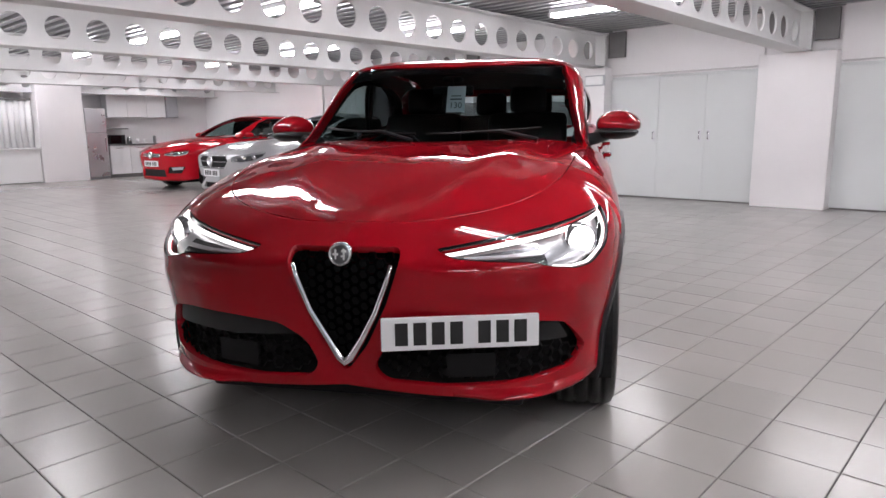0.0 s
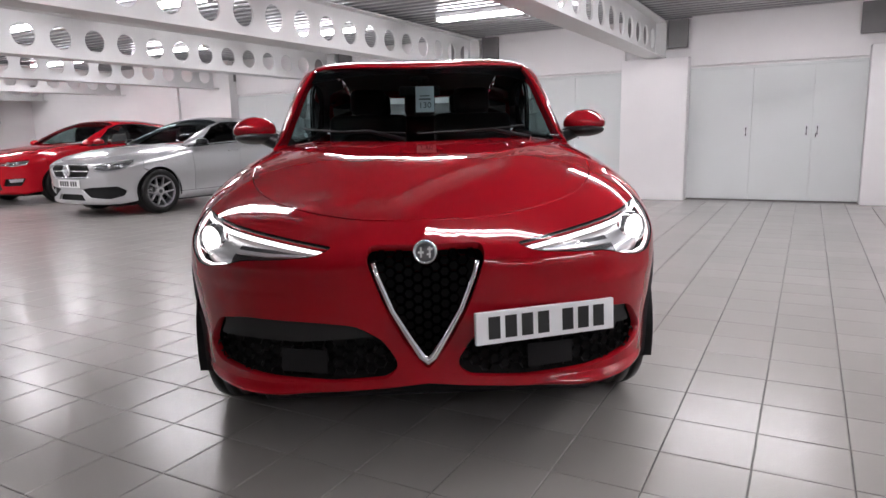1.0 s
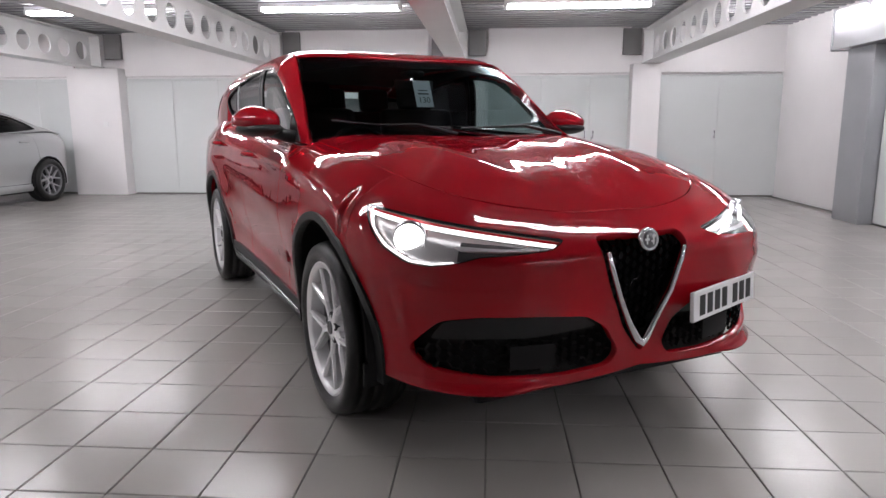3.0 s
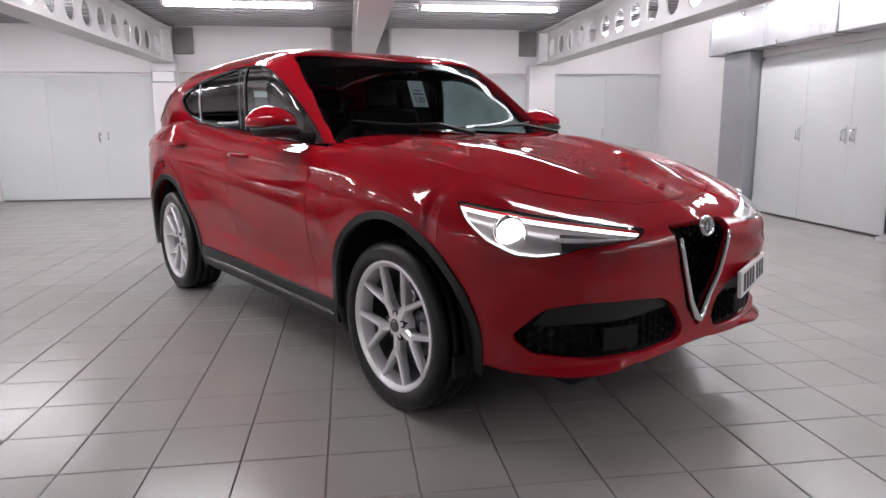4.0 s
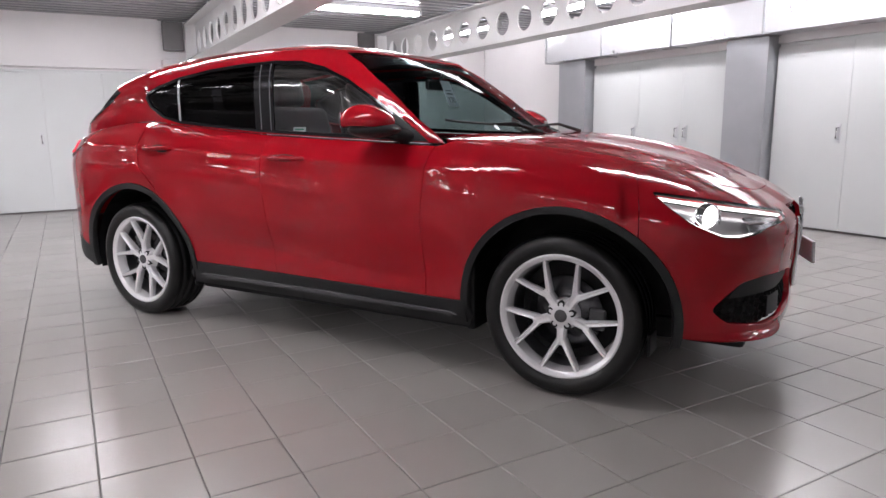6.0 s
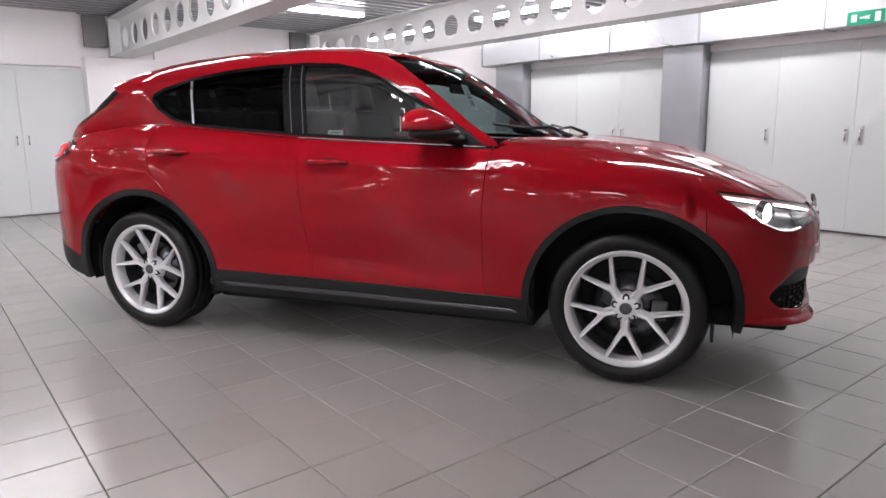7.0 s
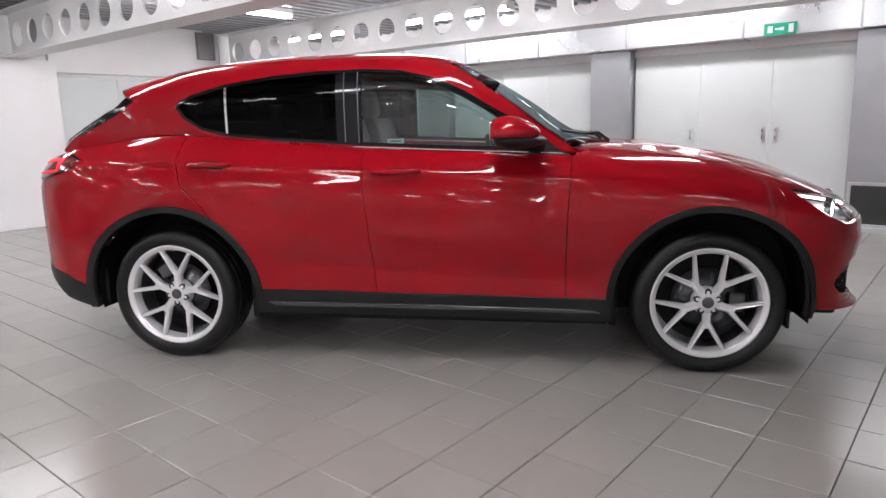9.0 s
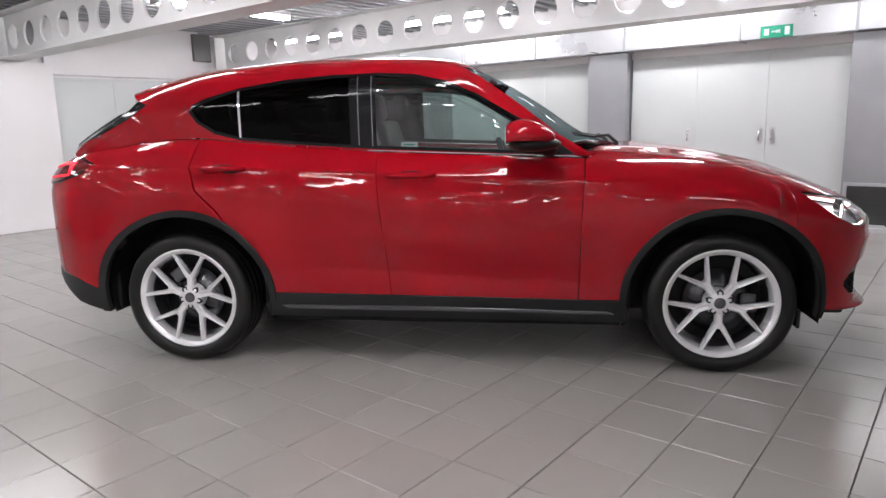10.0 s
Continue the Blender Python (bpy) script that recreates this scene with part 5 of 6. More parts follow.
part("mirror_cover", box(-1.23, -1.10, -0.06, 0.06, zm + 0.05, zm + 0.085, 0.02), M_TRIMDARK, car)

CAR_POSE = pose(-2.113, 2.350, 0.0, 0, 0, -59.6) @ Matrix.Diagonal((1, 1, 0.988, 1))
car.matrix_basis = CAR_POSE

# price card hanging inside the windscreen, and a sticker in the door window
card = tagged(new("price_card"), "white card numbered 130 hanging inside the windscreen", "card")
part("card_sheet", box(-0.001, 0.001, -0.055, 0.055, -0.085, 0.085), M_PAPER, card)
part("card_bar", box(0.0012, 0.002, -0.035, 0.035, -0.005, 0.004), M_INK, card)
part("card_bar", box(0.0012, 0.002, -0.030, 0.030, 0.018, 0.024), M_INK, card)
txt = bpy.data.curves.new("card_text", "FONT")
txt.body, txt.size, txt.extrude = "130", 0.052, 0.0006
txt.align_x, txt.align_y = "CENTER", "CENTER"
txt.materials.append(M_INK)
tob = new("card_text", txt)
tob.parent = card
tob.matrix_basis = pose(0.002, 0, -0.042, 90, 0, 90)
card.matrix_basis = CAR_POSE @ pose(-1.075, 0.03, 1.385, 0, -24, 0)
stick = tagged(new("window_sticker"), "small white sticker inside the door window", "sticker")
part("sticker_sheet", box(-0.045, 0.045, -0.001, 0.001, -0.022, 0.022), M_PAPER, stick)
part("sticker_bar", box(-0.03, 0.03, -0.0022, -0.0012, 0.004, 0.012), M_GREEN, stick, "green printed bar")
ys = float(S.side(-1.58, 1.175)[1]) + 0.020
stick.matrix_basis = CAR_POSE @ pose(-1.58, ys, 1.175, -12, 0, 0)
# ---- the two cars by the north wall ----
def small_car(thing, paint, sh, k):
    """A plainer car from its body surfaces: wings, doors, bumpers, glasshouse, lamps and wheels."""
    hub, wb, ra = k["hub"], k["wb"], k["arch"]
    CF_, CR_ = (0.0, hub), (-wb, hub)
    shut = k["shut"]
    edge = [(sh.q_at(x, y), float(sh.hood(x, y)[2]) - 0.003) for x, y in shut]
    half = [(sh.L, k["low_z"]), (0.6, k["low_z"]), (ra + 0.01, k["low_z"] + 0.03)] + arc(0, hub, ra, -10, 60, 12)[1:] + [(0.25, k["belt0"] - 0.30)] + [(0.25, float(np.interp(0.25, [p[0] for p in edge][::-1], [p[1] for p in edge][::-1])))] + [p for p in edge if p[0] > 0.25][::-1]
    poly = half[:-1] + [(2 * sh.L - a, b) for a, b in half[::-1]][:-1]
    lamp, grille, intake = k["lamp"], k["grille"], k["intake"]
    oth = lambda pl: [(2 * sh.L - a, b) for a, b in pl][::-1]
    holes = [rounded(lamp, 0.02, 2), oth(rounded(lamp, 0.02, 2)), rounded(grille, 0.02, 2)] + [rounded(intake, 0.02, 2), oth(rounded(intake, 0.02, 2))] + ([rounded(k["mouth"], 0.015, 2)] if "mouth" in k else [])
    sheet("front_bumper", thing, paint, poly, sh.skin, 0.05, holes, 0.03, label="painted front bumper")
    bon = [(x - 0.005, y) for x, y in shut] + k["cowl"]
    sheet("bonnet", thing, paint, [(x, -y) for x, y in bon] + [(x, y) for x, y in bon[::-1]][1:-1], sh.hood, 0.06, (), 0.02)
    slab("grille_backing", thing, M_TRIMDARK, holes[2], sh.skin, 0.03, 0.06, "dark grille")
    bm = bmesh.new()
    gz = [p[1] for p in grille]
    gq = [p[0] for p in grille]
    for z in np.linspace(min(gz) + 0.02, max(gz) - 0.02, k.get("bars", 4)):
        pts = [sh.skin(q, z) + np.array([-0.005, 0, 0]) for q in np.linspace(min(gq) + 0.03, max(gq) - 0.03, 9)]
        add_tube(bm, pts, 0.008, 6)
    part("grille_bars", bm, M_SATIN, thing, "bright grille bars", True)
    b0 = sh.skin(sh.L, sum(gz) / len(gz))
    bm = bmesh.new()
    add_lathe(bm, [(0.001, 0.01), (0.05, 0.01), (0.056, 0.016), (0.066, 0.010), (0.068, 0.0)], 28, "Z")
    bmesh.ops.transform(bm, matrix=Matrix.Translation(b0 + np.array([0.008, 0, 0])) @ pose(0, 0, 0, 0, 86, 0) @ Matrix.Scale(k.get("emblem", 1.0), 4), verts=bm.verts)
    part("badge", bm, M_CHROME, thing, "round chrome badge", True)
    if "mouth" in k:
        slab("mouth", thing, M_TRIMDARK, holes[5], sh.skin, 0.04, 0.06, "dark lower mouth")
    pl = part("number_plate", box(-0.006, 0.006, -0.26, 0.26, -0.055, 0.055, 0.003), M_PLATE, thing, "white number plate with plain bars")
    pp = sh.skin(sh.L, k["plate_z"])
    pl.location = (pp[0] + 0.012, 0, k["plate_z"])
    for i in range(7):
        y = -0.215 + i * 0.058 + (0.03 if i > 3 else 0)
        part("plate_bar", box(0.0062, 0.0072, y, y + 0.040, -0.036, 0.036), M_PLATEBAR, pl)
    edge_f = [p for p in edge if p[0] < 0.25]
    wing = [(0.244, k["belt0"] - 0.298), (0.244, float(np.interp(0.244, [p[0] for p in edge][::-1], [p[1] for p in edge][::-1])))] + edge_f + [(k["a"], k["belt0"] - 0.02), (k["a"] - 0.04, hub + 0.2), (k["a"] - 0.04, k["sill"]), (-ra, k["sill"])] + arc(0, hub, ra, 176, 63, 22)
    b1, b2 = k["b"], k["c"]
    door_a = [(k["a"] - 0.008, k["belt0"] - 0.02), (k["a"] - 0.048, hub + 0.2), (k["a"] - 0.048, k["sill"]), (b1 + 0.05, k["sill"]), (b1, float(sh.zb(b1)) - 0.01)]
    door_b = [(b1 - 0.008, float(sh.zb(b1)) - 0.01), (b1 + 0.042, k["sill"]), (-wb + ra + 0.01, k["sill"])] + arc(-wb, hub, ra, 8, 60, 8) + [(b2, float(sh.zb(b2)) - 0.012)]
    quart = [(b2 - 0.008, float(sh.zb(b2)) - 0.012)] + arc(-wb, hub, ra, 62, 186, 20) + [(-wb - ra - 0.03, k["low_z"] + 0.04), (sh.xcr - sh.Lr, k["low_z"] + 0.03), (sh.xcr - sh.Lr, float(sh.zb(sh.xr)) - 0.01), (sh.xcr - 0.4, float(sh.zb(sh.xcr - 0.3)) - 0.012)]
    for m in (False, True):
        sheet("front_wing", thing, paint, wing, sh.skin, 0.06, (), 0.02, mirror=m)
        sheet("front_door", thing, paint, door_a, sh.skin, 0.07, (), 0.02, mirror=m)
        sheet("rear_door", thing, paint, door_b, sh.skin, 0.07, (), 0.02, mirror=m)
        sheet("rear_quarter", thing, paint, quart, sh.skin, 0.07, (), 0.02, mirror=m)
        sheet("sill", thing, paint if k["painted_sill"] else M_BLACK, [(-ra + 0.02, k["sill"] - 0.006), (-ra + 0.03, k["low_z"]), (-wb + ra - 0.03, k["low_z"]), (-wb + ra - 0.02, k["sill"] - 0.006)], sh.skin, 0.08, (), 0.04, 0.006, m)
        slab("headlamp_back", thing, M_LAMPBODY, holes[0], sh.skin, 0.035, 0.05, "bright headlamp bowl", m)
        cq, cz = sum(p[0] for p in lamp) / len(lamp), sum(p[1] for p in lamp) / len(lamp)
        sheet("headlamp_bezel", thing, M_LAMPDARK, shrink(holes[0], 0.022), sh.skin, 0.04, (), 0.01, -0.022, m, "dark headlamp bezel")
        sheet("headlamp_lens", thing, M_LENS, holes[0], sh.skin, 0.05, (), 0.003, -0.003, m, "clear headlamp lens")
        for dq in (-0.07, 0.06):
            c = sh.skin(cq + dq, cz)
            bm = bmesh.new()
            bmesh.ops.create_uvsphere(bm, u_segments=14, v_segments=8, radius=0.032)
            bmesh.ops.translate(bm, vec=(c[0] - 0.02, (-1 if m else 1) * (c[1] + 0.012), c[2]), verts=bm.verts)
            part("projector", bm, M_CHROME, thing, "headlamp projector, off", True)
        slab("side_intake", thing, M_TRIMDARK, holes[3], sh.skin, 0.03, 0.05, "dark side intake", m)
        if "fog" in k:
            sheet("fog_lamp", thing, M_LAMPBODY, k["fog"], sh.skin, 0.04, (), 0.01, -0.012, m, "bright fog lamp strip")
        win, fr = k["win"], k["frame"](sh)
        wi = shrink(win, 0.014)
        sheet("side_frame", thing, paint, fr, sh.side, 0.06, [win], 0.03, mirror=m)
        sheet("window_trim", thing, M_BLACKGLOSS, win, sh.side, 0.07, [wi], 0.01, 0.001, m, "black window surround")
        sheet("front_window", thing, M_SIDEGLASS if k["clear"] else M_PRIVACY, between(wi, b1 + 0.02, 0), sh.side, 0.08, (), 0.003, -0.008, m, "dark front side window")
        sheet("rear_window", thing, M_PRIVACY, between(wi, -5, b1 - 0.05), sh.side, 0.08, (), 0.003, -0.008, m, "dark rear side window")
        sheet("door_pillar", thing, M_BLACKGLOSS, between(wi, b1 - 0.05, b1 + 0.02), sh.side, 0.06, (), 0.01, -0.004, m)
        sg = 1 if m else -1
        for hx in (0.0, -wb):
            wheel(thing, (hx, sg * k["track"], hub), hub + 0.004, k["rim"], 0.225, sg, 5, k["alloy"], False, k.get("barrel"))
            bm = bmesh.new()
            rows = []
            for a in np.linspace(-12, 192, 18):
                rows.append([bm.verts.new((hx + (ra + 0.005) * math.cos(radians(a)), sg * yy, hub + (ra + 0.005) * math.sin(radians(a)))) for yy in (k["track"] + 0.09, 0.45)])
            for r0, r1 in zip(rows, rows[1:]):
                bm.faces.new((r0[0], r1[0], r1[1], r0[1]))
            part("arch_liner", bm, M_TRIMDARK, thing)
        mx, mz = k["a"] - 0.18, k["belt0"] + 0.06
        bm = bmesh.new()
        bmesh.ops.create_uvsphere(bm, u_segments=18, v_segments=12, radius=1)
        for v in bm.verts:
            v.co = Vector((mx + 0.085 * v.co.x, sg * (k["half"] + 0.03 + 0.115 * v.co.y), mz + 0.062 * max(v.co.z, -0.7)))
        mo = part("mirror", bm, k["mirror"], thing, "door mirror", True)
        bm = bmesh.new()
        add_tube(bm, [(mx + 0.04, sg * (k["half"] - 0.14), mz - 0.06), (mx + 0.01, sg * (k["half"] - 0.02), mz - 0.035)], 0.022, 8)
        part("mirror_arm", bm, M_BLACK, mo, "black mirror arm")
        for hx in (b1 + 0.16, b2 + 0.20):
            hz = float(sh.zb(hx)) - 0.13
            y_ = abs(float(sh.skin(hx, hz)[1]))
            bm = bmesh.new()
            add_tube(bm, [(hx + 0.10, sg * (y_ - 0.004), hz), (hx + 0.06, sg * (y_ + 0.025), hz), (hx - 0.06, sg * (y_ + 0.025), hz), (hx - 0.10, sg * (y_ - 0.004), hz)], 0.012, 8)
            part("door_handle", bm, paint, thing, "", True)
    sc = k["screen"]
    sheet("windscreen", thing, M_GLASS, [(x, -y) for x, y in sc] + [(x, y) for x, y in sc[::-1]][1:-1], sh.top, 0.07, (), 0.004, -0.004, label="windscreen")
    rf = k["roof"]
    sheet("roof", thing, paint, [(x, -y) for x, y in rf] + [(x, y) for x, y in rf[::-1]][1:-1], sh.top, 0.08, (), 0.015)
    rs = k["rear_screen"]
    sheet("rear_screen", thing, M_PRIVACY, [(x, -y) for x, y in rs] + [(x, y) for x, y in rs[::-1]][1:-1], sh.top, 0.08, (), 0.004, -0.002, label="dark rear window")
    if "boot" in k:
        bt = k["boot"]
        sheet("boot_lid", thing, paint, [(x, -y) for x, y in bt] + [(x, y) for x, y in bt[::-1]][1:-1], sh.top, 0.08, (), 0.015)
    part("underbody", box(sh.xr + 0.35, 0.55, -0.60, 0.60, k["low_z"] - 0.05, 0.62, 0.02), M_TRIMDARK, thing)
    part("cabin_floor", box(-wb + 0.35, -0.45, -0.66, 0.66, k["low_z"], 0.75, 0.02), M_TRIMDARK, thing)
    part("dashboard", box(k["a"] - 0.35, k["a"] + 0.1, -0.62, 0.62, 0.7, k["belt0"] - 0.02, 0.03), M_TRIMDARK, thing)
    for y in (-0.35, 0.35):
        bm = bmesh.new()
        add_box(bm, -0.06, 0.06, -0.24, 0.24, 0.0, 0.58, 0.045, pose(-1.62, y, 0.62, 0, -16, 0))
        st = part("seat", bm, M_SEAT, thing, "dark seat back", True)
        part("headrest", box(-1.87, -1.78, y - 0.12, y + 0.12, k["belt0"] + 0.16, k["belt0"] + 0.33, 0.04), M_SEAT, st, "", True)


SEDAN = Shape(
    xf=0.88, xr=-3.50, xcr=-2.75, nf=3.5, nr=2.8, L=1.42, Lr=1.25,
    w=curve([0.1, 0.0, -0.6, -1.4, -2.2, -2.75], [0.872, 0.874, 0.880, 0.868, 0.874, 0.868]),
    z0=curve([1.42, 0.8, 0.0, -0.8, -2.75, -4.2], [0.74, 0.69, 0.70, 0.73, 0.76, 0.76]),
    zc=curve([1.0, 0.90, 0.8, 0.6, 0.3, 0.0, -0.5, -0.8, -1.6, -2.4, -2.9, -3.5], [0.76, 0.825, 0.865, 0.91, 0.955, 0.985, 1.02, 1.035, 1.06, 1.09, 1.09, 1.04]),
    p=curve([1.42, 0.6, 0.0, -0.5, -0.8, -2.9, -4.2], [2.8, 2.6, 2.8, 3.8, 4.6, 4.2, 4.0]),
    low=curve([0.15, 0.24, 0.34, 0.48, 0.62, 0.75], [-0.09, -0.04, -0.045, -0.028, -0.005, 0.0]),
    lowf=curve([0.15, 0.22, 0.30, 0.42, 0.56, 0.75], [-0.12, -0.01, -0.01, -0.025, -0.006, 0.0]),
    zb=curve([0.0, -0.6, -1.4, -2.0, -2.6, -3.0, -3.5], [0.955, 0.972, 1.005, 1.03, 1.055, 1.05, 0.99]),
    zr=curve([-0.3, -0.5, -0.8, -1.1, -1.35, -1.65, -1.95, -2.3, -2.6, -2.9, -3.15, -3.45], [0.97, 1.03, 1.20, 1.33, 1.40, 1.435, 1.43, 1.385, 1.30, 1.18, 1.10, 1.03]),
    pg=curve([-0.4, -1.0, -1.6, -2.6, -3.4], [3.2, 2.8, 2.8, 2.8, 3.4]), inset=0.012)


def sedan_frame(sh):
    up = [(-0.60, 0.69), (-0.9, 0.655), (-1.2, 0.59), (-1.42, 0.545), (-1.8, 0.53), (-2.2, 0.525), (-2.6, 0.53), (-2.95, 0.55)]
    return [(-0.57, 0.975)] + [(x, float(sh.top(x, y)[2])) for x, y in up] + [(-3.1, 1.062), (-2.8, 1.062), (-2.4, 1.05), (-1.8, 1.026), (-1.2, 1.0), (-0.8, 0.984)]


silver = tagged(new("parked_car"), "silver four-door saloon car with dark alloy wheels, by the wall", "car")
small_car(silver, M_SILVER, SEDAN, dict(
    hub=0.325, wb=2.70, arch=0.365, low_z=0.19, sill=0.30, belt0=0.972, a=-0.60, b=-1.58, c=-2.42, rim=0.238, track=0.77, half=0.88,
    shut=[(0.80, 0.0), (0.78, 0.25), (0.70, 0.45), (0.52, 0.60), (0.25, 0.67), (-0.1, 0.70), (-0.5, 0.71)],
    cowl=[(-0.57, 0.69), (-0.50, 0.45), (-0.45, 0.2), (-0.44, 0.0)],
    lamp=[(0.36, 0.825), (0.60, 0.80), (0.87, 0.745), (0.90, 0.675), (0.74, 0.64), (0.54, 0.665), (0.40, 0.745)],
    grille=[(0.99, 0.775), (1.85, 0.775), (1.90, 0.68), (1.80, 0.555), (1.04, 0.555), (0.94, 0.68)], bars=3, emblem=1.25,
    intake=[(0.50, 0.375), (0.62, 0.445), (0.95, 0.435), (1.16, 0.405), (1.00, 0.29), (0.72, 0.265), (0.54, 0.305)], mouth=[(1.14, 0.335), (1.70, 0.335), (1.76, 0.245), (1.08, 0.245)],
    plate_z=0.485, painted_sill=True, clear=False, mirror=M_BLACKGLOSS, alloy=M_ALLOY_GREY, barrel=M_ALLOY_DARK,
    win=[(-0.78, 0.992), (-1.4, 1.018), (-2.0, 1.045), (-2.55, 1.075), (-2.72, 1.095), (-2.55, 1.185), (-2.3, 1.27), (-2.0, 1.325), (-1.7, 1.35), (-1.45, 1.335), (-1.2, 1.26), (-0.98, 1.13)],
    frame=sedan_frame,
    screen=[(-0.46, 0.0), (-0.52, 0.40), (-0.60, 0.68), (-0.9, 0.643), (-1.2, 0.578), (-1.40, 0.535), (-1.36, 0.0)],
    roof=[(-1.365, 0.0), (-1.405, 0.535), (-1.8, 0.527), (-2.2, 0.522), (-2.4, 0.524), (-2.36, 0.0)],
    rear_screen=[(-2.37, 0.0), (-2.41, 0.51), (-2.7, 0.52), (-2.95, 0.54), (-3.0, 0.0)],
    boot=[(-3.005, 0.0), (-2.96, 0.545), (-3.1, 0.60), (-3.42, 0.56), (-3.46, 0.0)]))
silver.matrix_basis = pose(-10.45, 6.905, 0, 0, 0, -92.7) @ Matrix.Scale(1.06, 4)

HATCH = Shape(
    xf=0.86, xr=-3.38, xcr=-2.70, nf=3.4, nr=2.8, L=1.42, Lr=1.2,
    w=curve([0.1, 0.0, -0.6, -1.4, -2.2, -2.7], [0.885, 0.886, 0.890, 0.884, 0.890, 0.886]),
    z0=curve([1.42, 0.8, 0.0, -0.8, -2.7, -4.0], [0.68, 0.66, 0.70, 0.76, 0.80, 0.80]),
    zc=curve([1.0, 0.86, 0.75, 0.55, 0.3, 0.0, -0.5, -0.8, -1.6, -2.4, -2.9, -3.4], [0.72, 0.79, 0.84, 0.89, 0.94, 0.975, 1.02, 1.04, 1.07, 1.11, 1.12, 1.06]),
    p=curve([1.42, 0.6, 0.0, -0.5, -0.8, -2.9, -4.0], [2.9, 2.8, 2.9, 3.8, 4.6, 4.2, 4.0]),
    low=curve([0.15, 0.24, 0.34, 0.48, 0.62, 0.78], [-0.09, -0.05, -0.045, -0.028, -0.005, 0.0]),
    lowf=curve([0.15, 0.22, 0.30, 0.42, 0.56, 0.78], [-0.12, -0.02, -0.015, -0.02, -0.006, 0.0]),
    zb=curve([0.0, -0.6, -1.4, -2.0, -2.6, -3.0, -3.4], [0.96, 0.978, 1.01, 1.04, 1.075, 1.07, 1.0]),
    zr=curve([-0.3, -0.5, -0.8, -1.1, -1.35, -1.65, -1.95, -2.4, -2.8, -3.05, -3.2, -3.36], [0.98, 1.05, 1.22, 1.36, 1.425, 1.458, 1.46, 1.43, 1.37, 1.30, 1.19, 1.04]),
    pg=curve([-0.4, -1.0, -1.6, -2.6, -3.4], [3.2, 2.8, 3.0, 3.0, 3.4]), inset=0.012)


def hatch_frame(sh):
    up = [(-0.60, 0.70), (-0.9, 0.665), (-1.2, 0.605), (-1.42, 0.565), (-1.8, 0.555), (-2.4, 0.545), (-2.9, 0.52)]
    return [(-0.57, 0.985)] + [(x, float(sh.top(x, y)[2])) for x, y in up] + [(-3.12, 1.2), (-3.22, 1.062), (-2.9, 1.082), (-2.6, 1.085), (-2.0, 1.05), (-1.4, 1.02), (-0.8, 0.992)]


hatch = tagged(new("parked_car"), "bright red five-door hatchback parked beside a silver saloon", "car")
small_car(hatch, M_RED2, HATCH, dict(
    hub=0.318, wb=2.63, arch=0.355, low_z=0.19, sill=0.31, belt0=0.978, a=-0.60, b=-1.55, c=-2.35, rim=0.220, track=0.775, half=0.89,
    shut=[(0.74, 0.0), (0.72, 0.25), (0.64, 0.45), (0.48, 0.60), (0.25, 0.67), (-0.1, 0.70), (-0.5, 0.71)],
    cowl=[(-0.57, 0.70), (-0.50, 0.45), (-0.45, 0.2), (-0.44, 0.0)],
    lamp=[(0.50, 0.775), (0.72, 0.765), (1.00, 0.715), (1.00, 0.665), (0.74, 0.655), (0.55, 0.69)],
    grille=[(1.06, 0.715), (1.78, 0.715), (1.74, 0.63), (1.10, 0.63)], bars=3,
    intake=[(0.58, 0.46), (0.90, 0.455), (0.95, 0.33), (0.66, 0.33)], fog=[(0.62, 0.45), (0.84, 0.44), (0.82, 0.39), (0.64, 0.40)],
    mouth=[(1.0, 0.40), (1.84, 0.40), (1.88, 0.26), (0.96, 0.26)],
    plate_z=0.51, painted_sill=False, clear=True, mirror=M_RED2, alloy=M_ALLOY,
    win=[(-0.78, 1.0), (-1.4, 1.028), (-2.0, 1.06), (-2.5, 1.092), (-2.66, 1.14), (-2.6, 1.24), (-2.4, 1.31), (-2.0, 1.365), (-1.7, 1.372), (-1.45, 1.355), (-1.2, 1.28), (-0.98, 1.14)],
    frame=hatch_frame,
    screen=[(-0.46, 0.0), (-0.52, 0.40), (-0.60, 0.69), (-0.9, 0.653), (-1.2, 0.593), (-1.40, 0.555), (-1.36, 0.0)],
    roof=[(-1.365, 0.0), (-1.405, 0.555), (-1.8, 0.547), (-2.4, 0.537), (-2.95, 0.51), (-3.0, 0.0)],
    rear_screen=[(-3.02, 0.0), (-2.98, 0.50), (-3.2, 0.54), (-3.3, 0.0)]))
hatch.matrix_basis = pose(-14.12, 7.50, 0, 0, 0, -86.8) @ Matrix.Scale(1.08, 4)

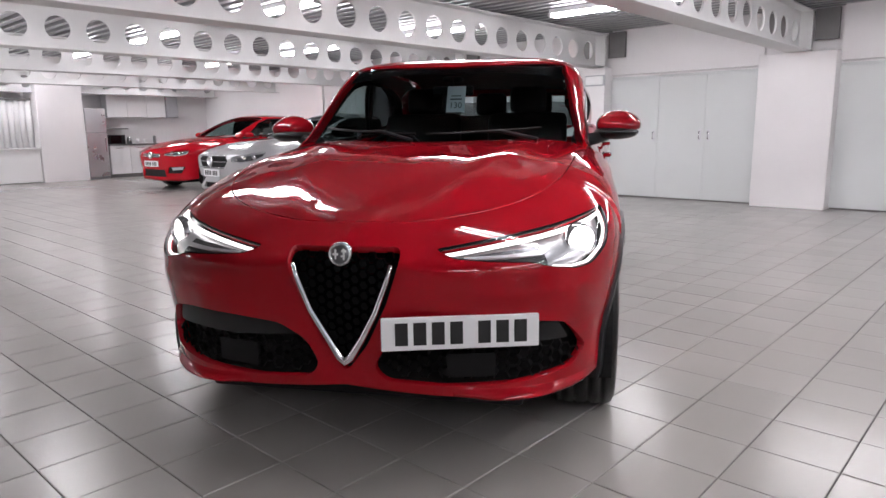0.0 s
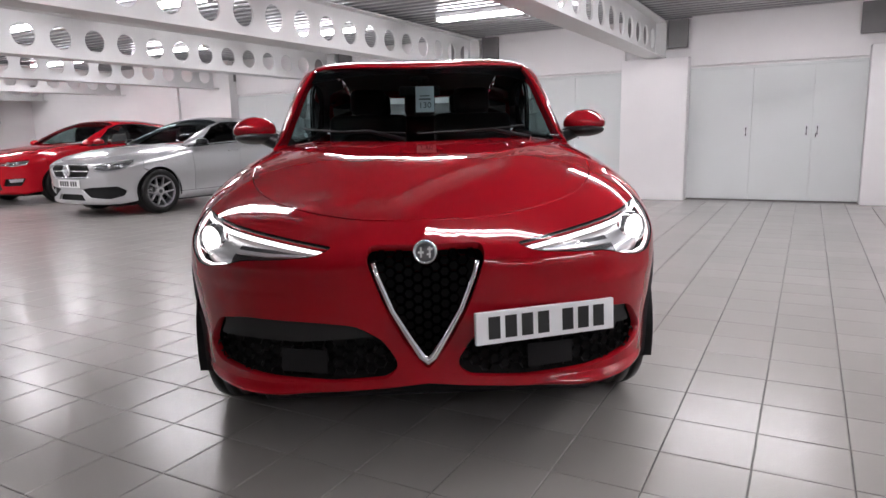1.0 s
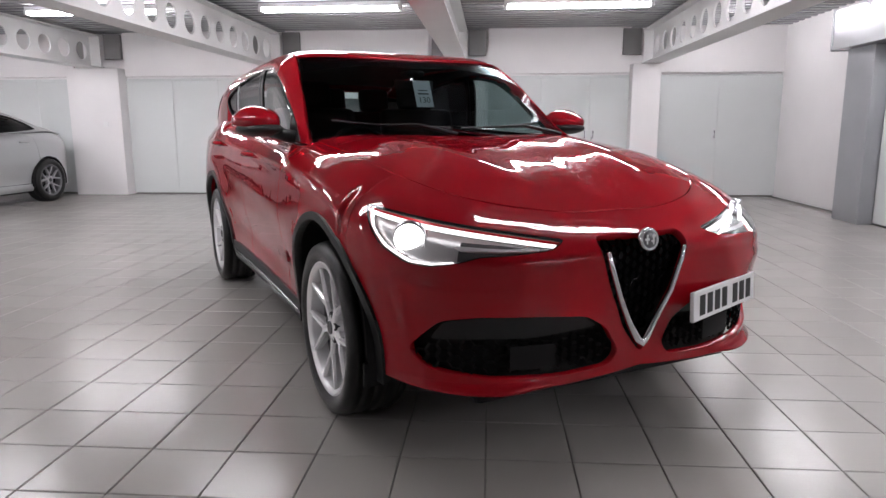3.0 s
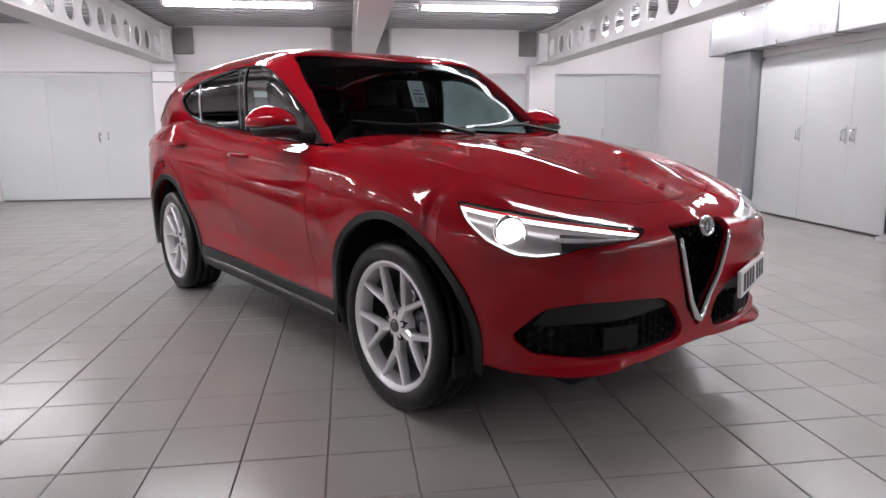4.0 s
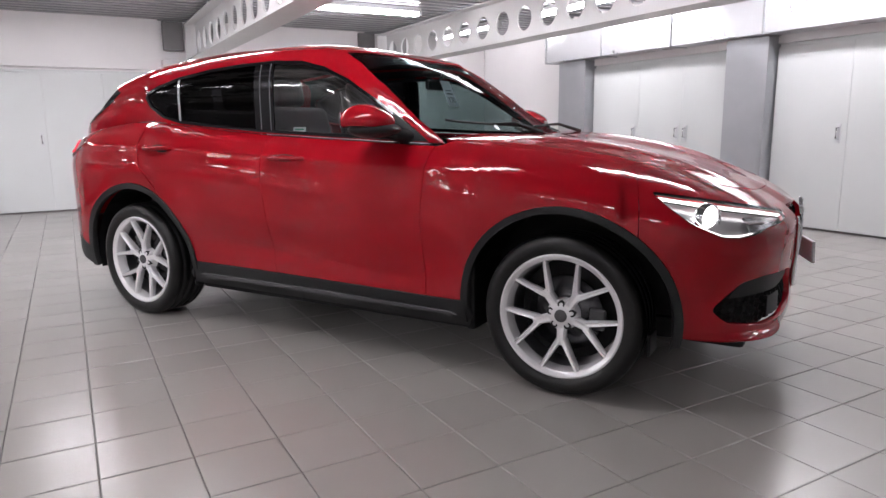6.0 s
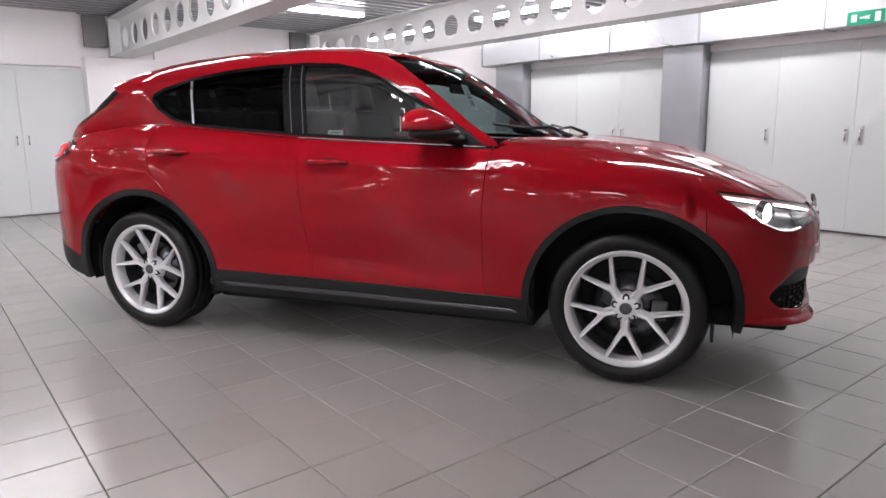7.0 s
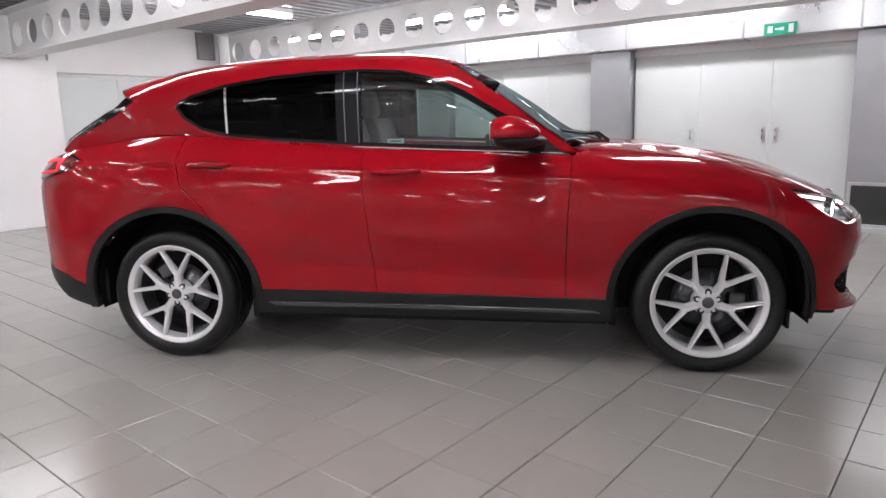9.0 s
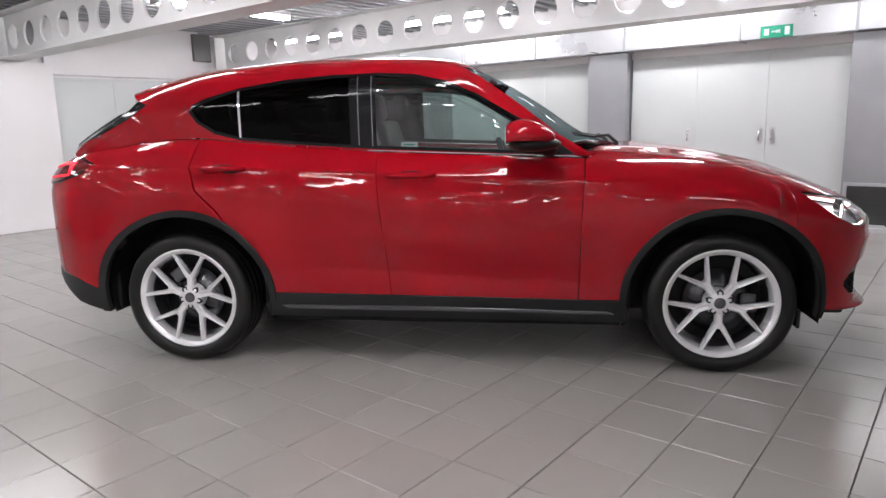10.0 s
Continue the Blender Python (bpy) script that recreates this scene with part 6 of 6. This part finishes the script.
# ---- tea corner at the far end ----
K = WEST
fr = tagged(new("fridge"), "tall grey steel fridge freezer against the end wall", "fridge")
part("body", box(K + 0.02, K + 0.66, 7.00, 7.53, 0.0, 1.85, 0.012), M_CLAD_DARK, fr)
part("freezer_door", box(K + 0.662, K + 0.70, 7.005, 7.525, 1.22, 1.84, 0.01), M_CLAD, fr)
part("fridge_door", box(K + 0.662, K + 0.70, 7.005, 7.525, 0.06, 1.205, 0.01), M_CLAD, fr)
part("handle", box(K + 0.71, K + 0.73, 7.45, 7.48, 0.7, 1.1, 0.006), M_SATIN, fr)
for i in range(4):
    y0 = 7.59 + i * 0.54
    cb = tagged(new("base_cabinet"), "white kitchen base cabinet under a dark worktop", "cabinet", group="tea corner cabinets")
    part("body", box(K + 0.02, K + 0.58, y0, y0 + 0.538, 0.10, 0.86, 0.003), M_WHITE, cb)
    part("door", box(K + 0.582, K + 0.602, y0 + 0.003, y0 + 0.535, 0.105, 0.855, 0.004), M_WHITE, cb)
    part("plinth", box(K + 0.05, K + 0.53, y0, y0 + 0.538, 0.0, 0.098), M_STEEL, cb)
    part("handle", box(K + 0.604, K + 0.622, y0 + 0.17, y0 + 0.37, 0.79, 0.802, 0.003), M_SATIN, cb)
tagged(link("worktop", box(K + 0.01, K + 0.64, 7.57, 9.77, 0.862, 0.90, 0.006), M_STEEL), "dark kitchen worktop over white cabinets", "worktop")
for i in range(3):
    y0 = 7.71 + i * 0.54
    wc = tagged(new("wall_cabinet"), "white wall cabinet over a worktop", "cabinet", group="tea corner wall cabinets")
    part("body", box(K + 0.01, K + 0.34, y0, y0 + 0.538, 1.62, 2.40, 0.003), M_WHITE, wc)
    part("door", box(K + 0.342, K + 0.362, y0 + 0.003, y0 + 0.535, 1.625, 2.395, 0.004), M_WHITE, wc)
tagged(link("wall_box", box(K + 0.01, K + 0.40, 9.35, 9.69, 1.62, 2.42, 0.01), M_CLAD_DARK), "grey boxed-in unit beside the wall cabinets", "box")
mw = tagged(new("microwave"), "black microwave oven on the worktop", "microwave")
part("body", box(K + 0.08, K + 0.48, 7.65, 8.08, 0.902, 1.15, 0.012), M_BLACK, mw)
part("door", box(K + 0.482, K + 0.50, 7.67, 7.97, 0.915, 1.14, 0.006), M_BLACKGLOSS, mw)
part("shelf", box(K + 0.05, K + 0.45, 7.63, 8.20, 1.30, 1.325, 0.004), M_STEEL, mw)
for i, (y, h, r, mt) in enumerate(((8.25, 0.20, 0.065, M_SATIN), (8.49, 0.14, 0.045, M_WHITE), (8.67, 0.11, 0.04, M_WHITE), (8.96, 0.22, 0.045, M_STEEL))):
    bm = bmesh.new()
    add_lathe(bm, [(0.001, 0.0), (r, 0.0), (r * 1.02, h * 0.5), (r * 0.85, h * 0.9), (r * 0.4, h), (0.001, h)], 20, "Z")
    kt = tagged(link("jar" if i else "kettle", bm, mt, None, "", True), ("bright steel kettle" if i == 0 else "small jar") + " standing on the worktop", "kettle" if i == 0 else "jar")
    kt.location = (K + 0.32, y, 0.901)
column = structure("column", box(K + 0.0, K + 0.9, 5.85, 6.92, 0.0, TOP, 0.01), M_WALL, "broad white painted column by the tea corner", "column")
counter = tagged(new("low_counter"), "low white counter front at the far end", "counter")
part("front", box(K + 0.75, K + 0.85, 3.7, 5.83, 0.02, 0.83, 0.01), M_WHITE, counter)
part("counter_top", box(K + 0.55, K + 0.92, 3.7, 5.83, 0.832, 0.86, 0.008), M_FITTING, counter)
cur = tagged(new("strip_curtain"), "pale hanging curtain in vertical folds", "curtain")
for i in range(16):
    y0 = 3.72 + i * 0.132
    bm = bmesh.new()
    add_tube(bm, [(K + 0.5, y0 + 0.07, 0.865), (K + 0.5, y0 + 0.07, 2.02)], 0.072, 8)
    part("fold", bm, M_FITTING, cur, "", True)
part("rail", box(K + 0.40, K + 0.60, 3.7, 5.83, 2.02, 2.075, 0.01), M_STEEL, cur)
# ---- floor tiles, last ----
T, GAP = 0.3087, 0.0036
TX0, TY0 = -4.708, 2.735
rng = random.Random(4)


def tile_verts(cx, cy, dz):
    h, b = T / 2 - GAP / 2, 0.0025
    top = [(cx + sx * (h - b), cy + sy * (h - b), dz) for sx, sy in ((-1, -1), (1, -1), (1, 1), (-1, 1))]
    low = [(cx + sx * h, cy + sy * h, dz - b) for sx, sy in ((-1, -1), (1, -1), (1, 1), (-1, 1))]
    base = [(cx + sx * h, cy + sy * h, -0.012) for sx, sy in ((-1, -1), (1, -1), (1, 1), (-1, 1))]
    return top + low + base


TILE_FACES = [(0, 1, 2, 3)] + [(4 + i, 4 + (i + 1) % 4, (i + 1) % 4, i) for i in range(4)] + [(8 + i, 8 + (i + 1) % 4, 4 + (i + 1) % 4, 4 + i) for i in range(4)]
tile_me = bpy.data.meshes.new("tile")
tile_me.from_pydata(tile_verts(0, 0, 0), [], TILE_FACES)
tile_me.materials.append(M_TILE)
tv, tf, near = [], [], 0
for i in range(int((WEST - TX0) / T) - 1, int((EAST - TX0) / T) + 2):
    for j in range(int((SOUTH - TY0) / T) - 1, int((NORTH - TY0) / T) + 2):
        cx, cy = TX0 + (i + 0.5) * T, TY0 + (j + 0.5) * T
        if not (WEST < cx < EAST + 0.1 and SOUTH < cy < NORTH + 0.1):
            continue
        dz = rng.uniform(-0.0006, 0.0006)
        close = (-5.3 < cx < -2.2 and 0.9 < cy < 3.2 and near < 150) or (-1.2 < cx < 1.0 and 1.0 < cy < 3.6 and near < 290)
        if close:
            ob = new("tile", tile_me)
            ob.parent = floor
            ob.location = (cx, cy, dz)
            ob.rotation_euler = (rng.uniform(-0.0008, 0.0008), rng.uniform(-0.0008, 0.0008), 0)
            near += 1
        else:
            k = len(tv)
            tilt = (rng.uniform(-0.0008, 0.0008), rng.uniform(-0.0008, 0.0008))
            tv += [(x, y, z + (x - cx) * tilt[0] + (y - cy) * tilt[1]) for x, y, z in tile_verts(cx, cy, dz)]
            tf += [tuple(k + a for a in fc) for fc in TILE_FACES]
me = bpy.data.meshes.new("floor_tiles")
me.from_pydata(tv, [], tf)
me.materials.append(M_TILE)
rest = new("floor_tiles", me)
rest.parent = floor
tagged(rest, "square grey glazed floor tiles", kind="stuff")
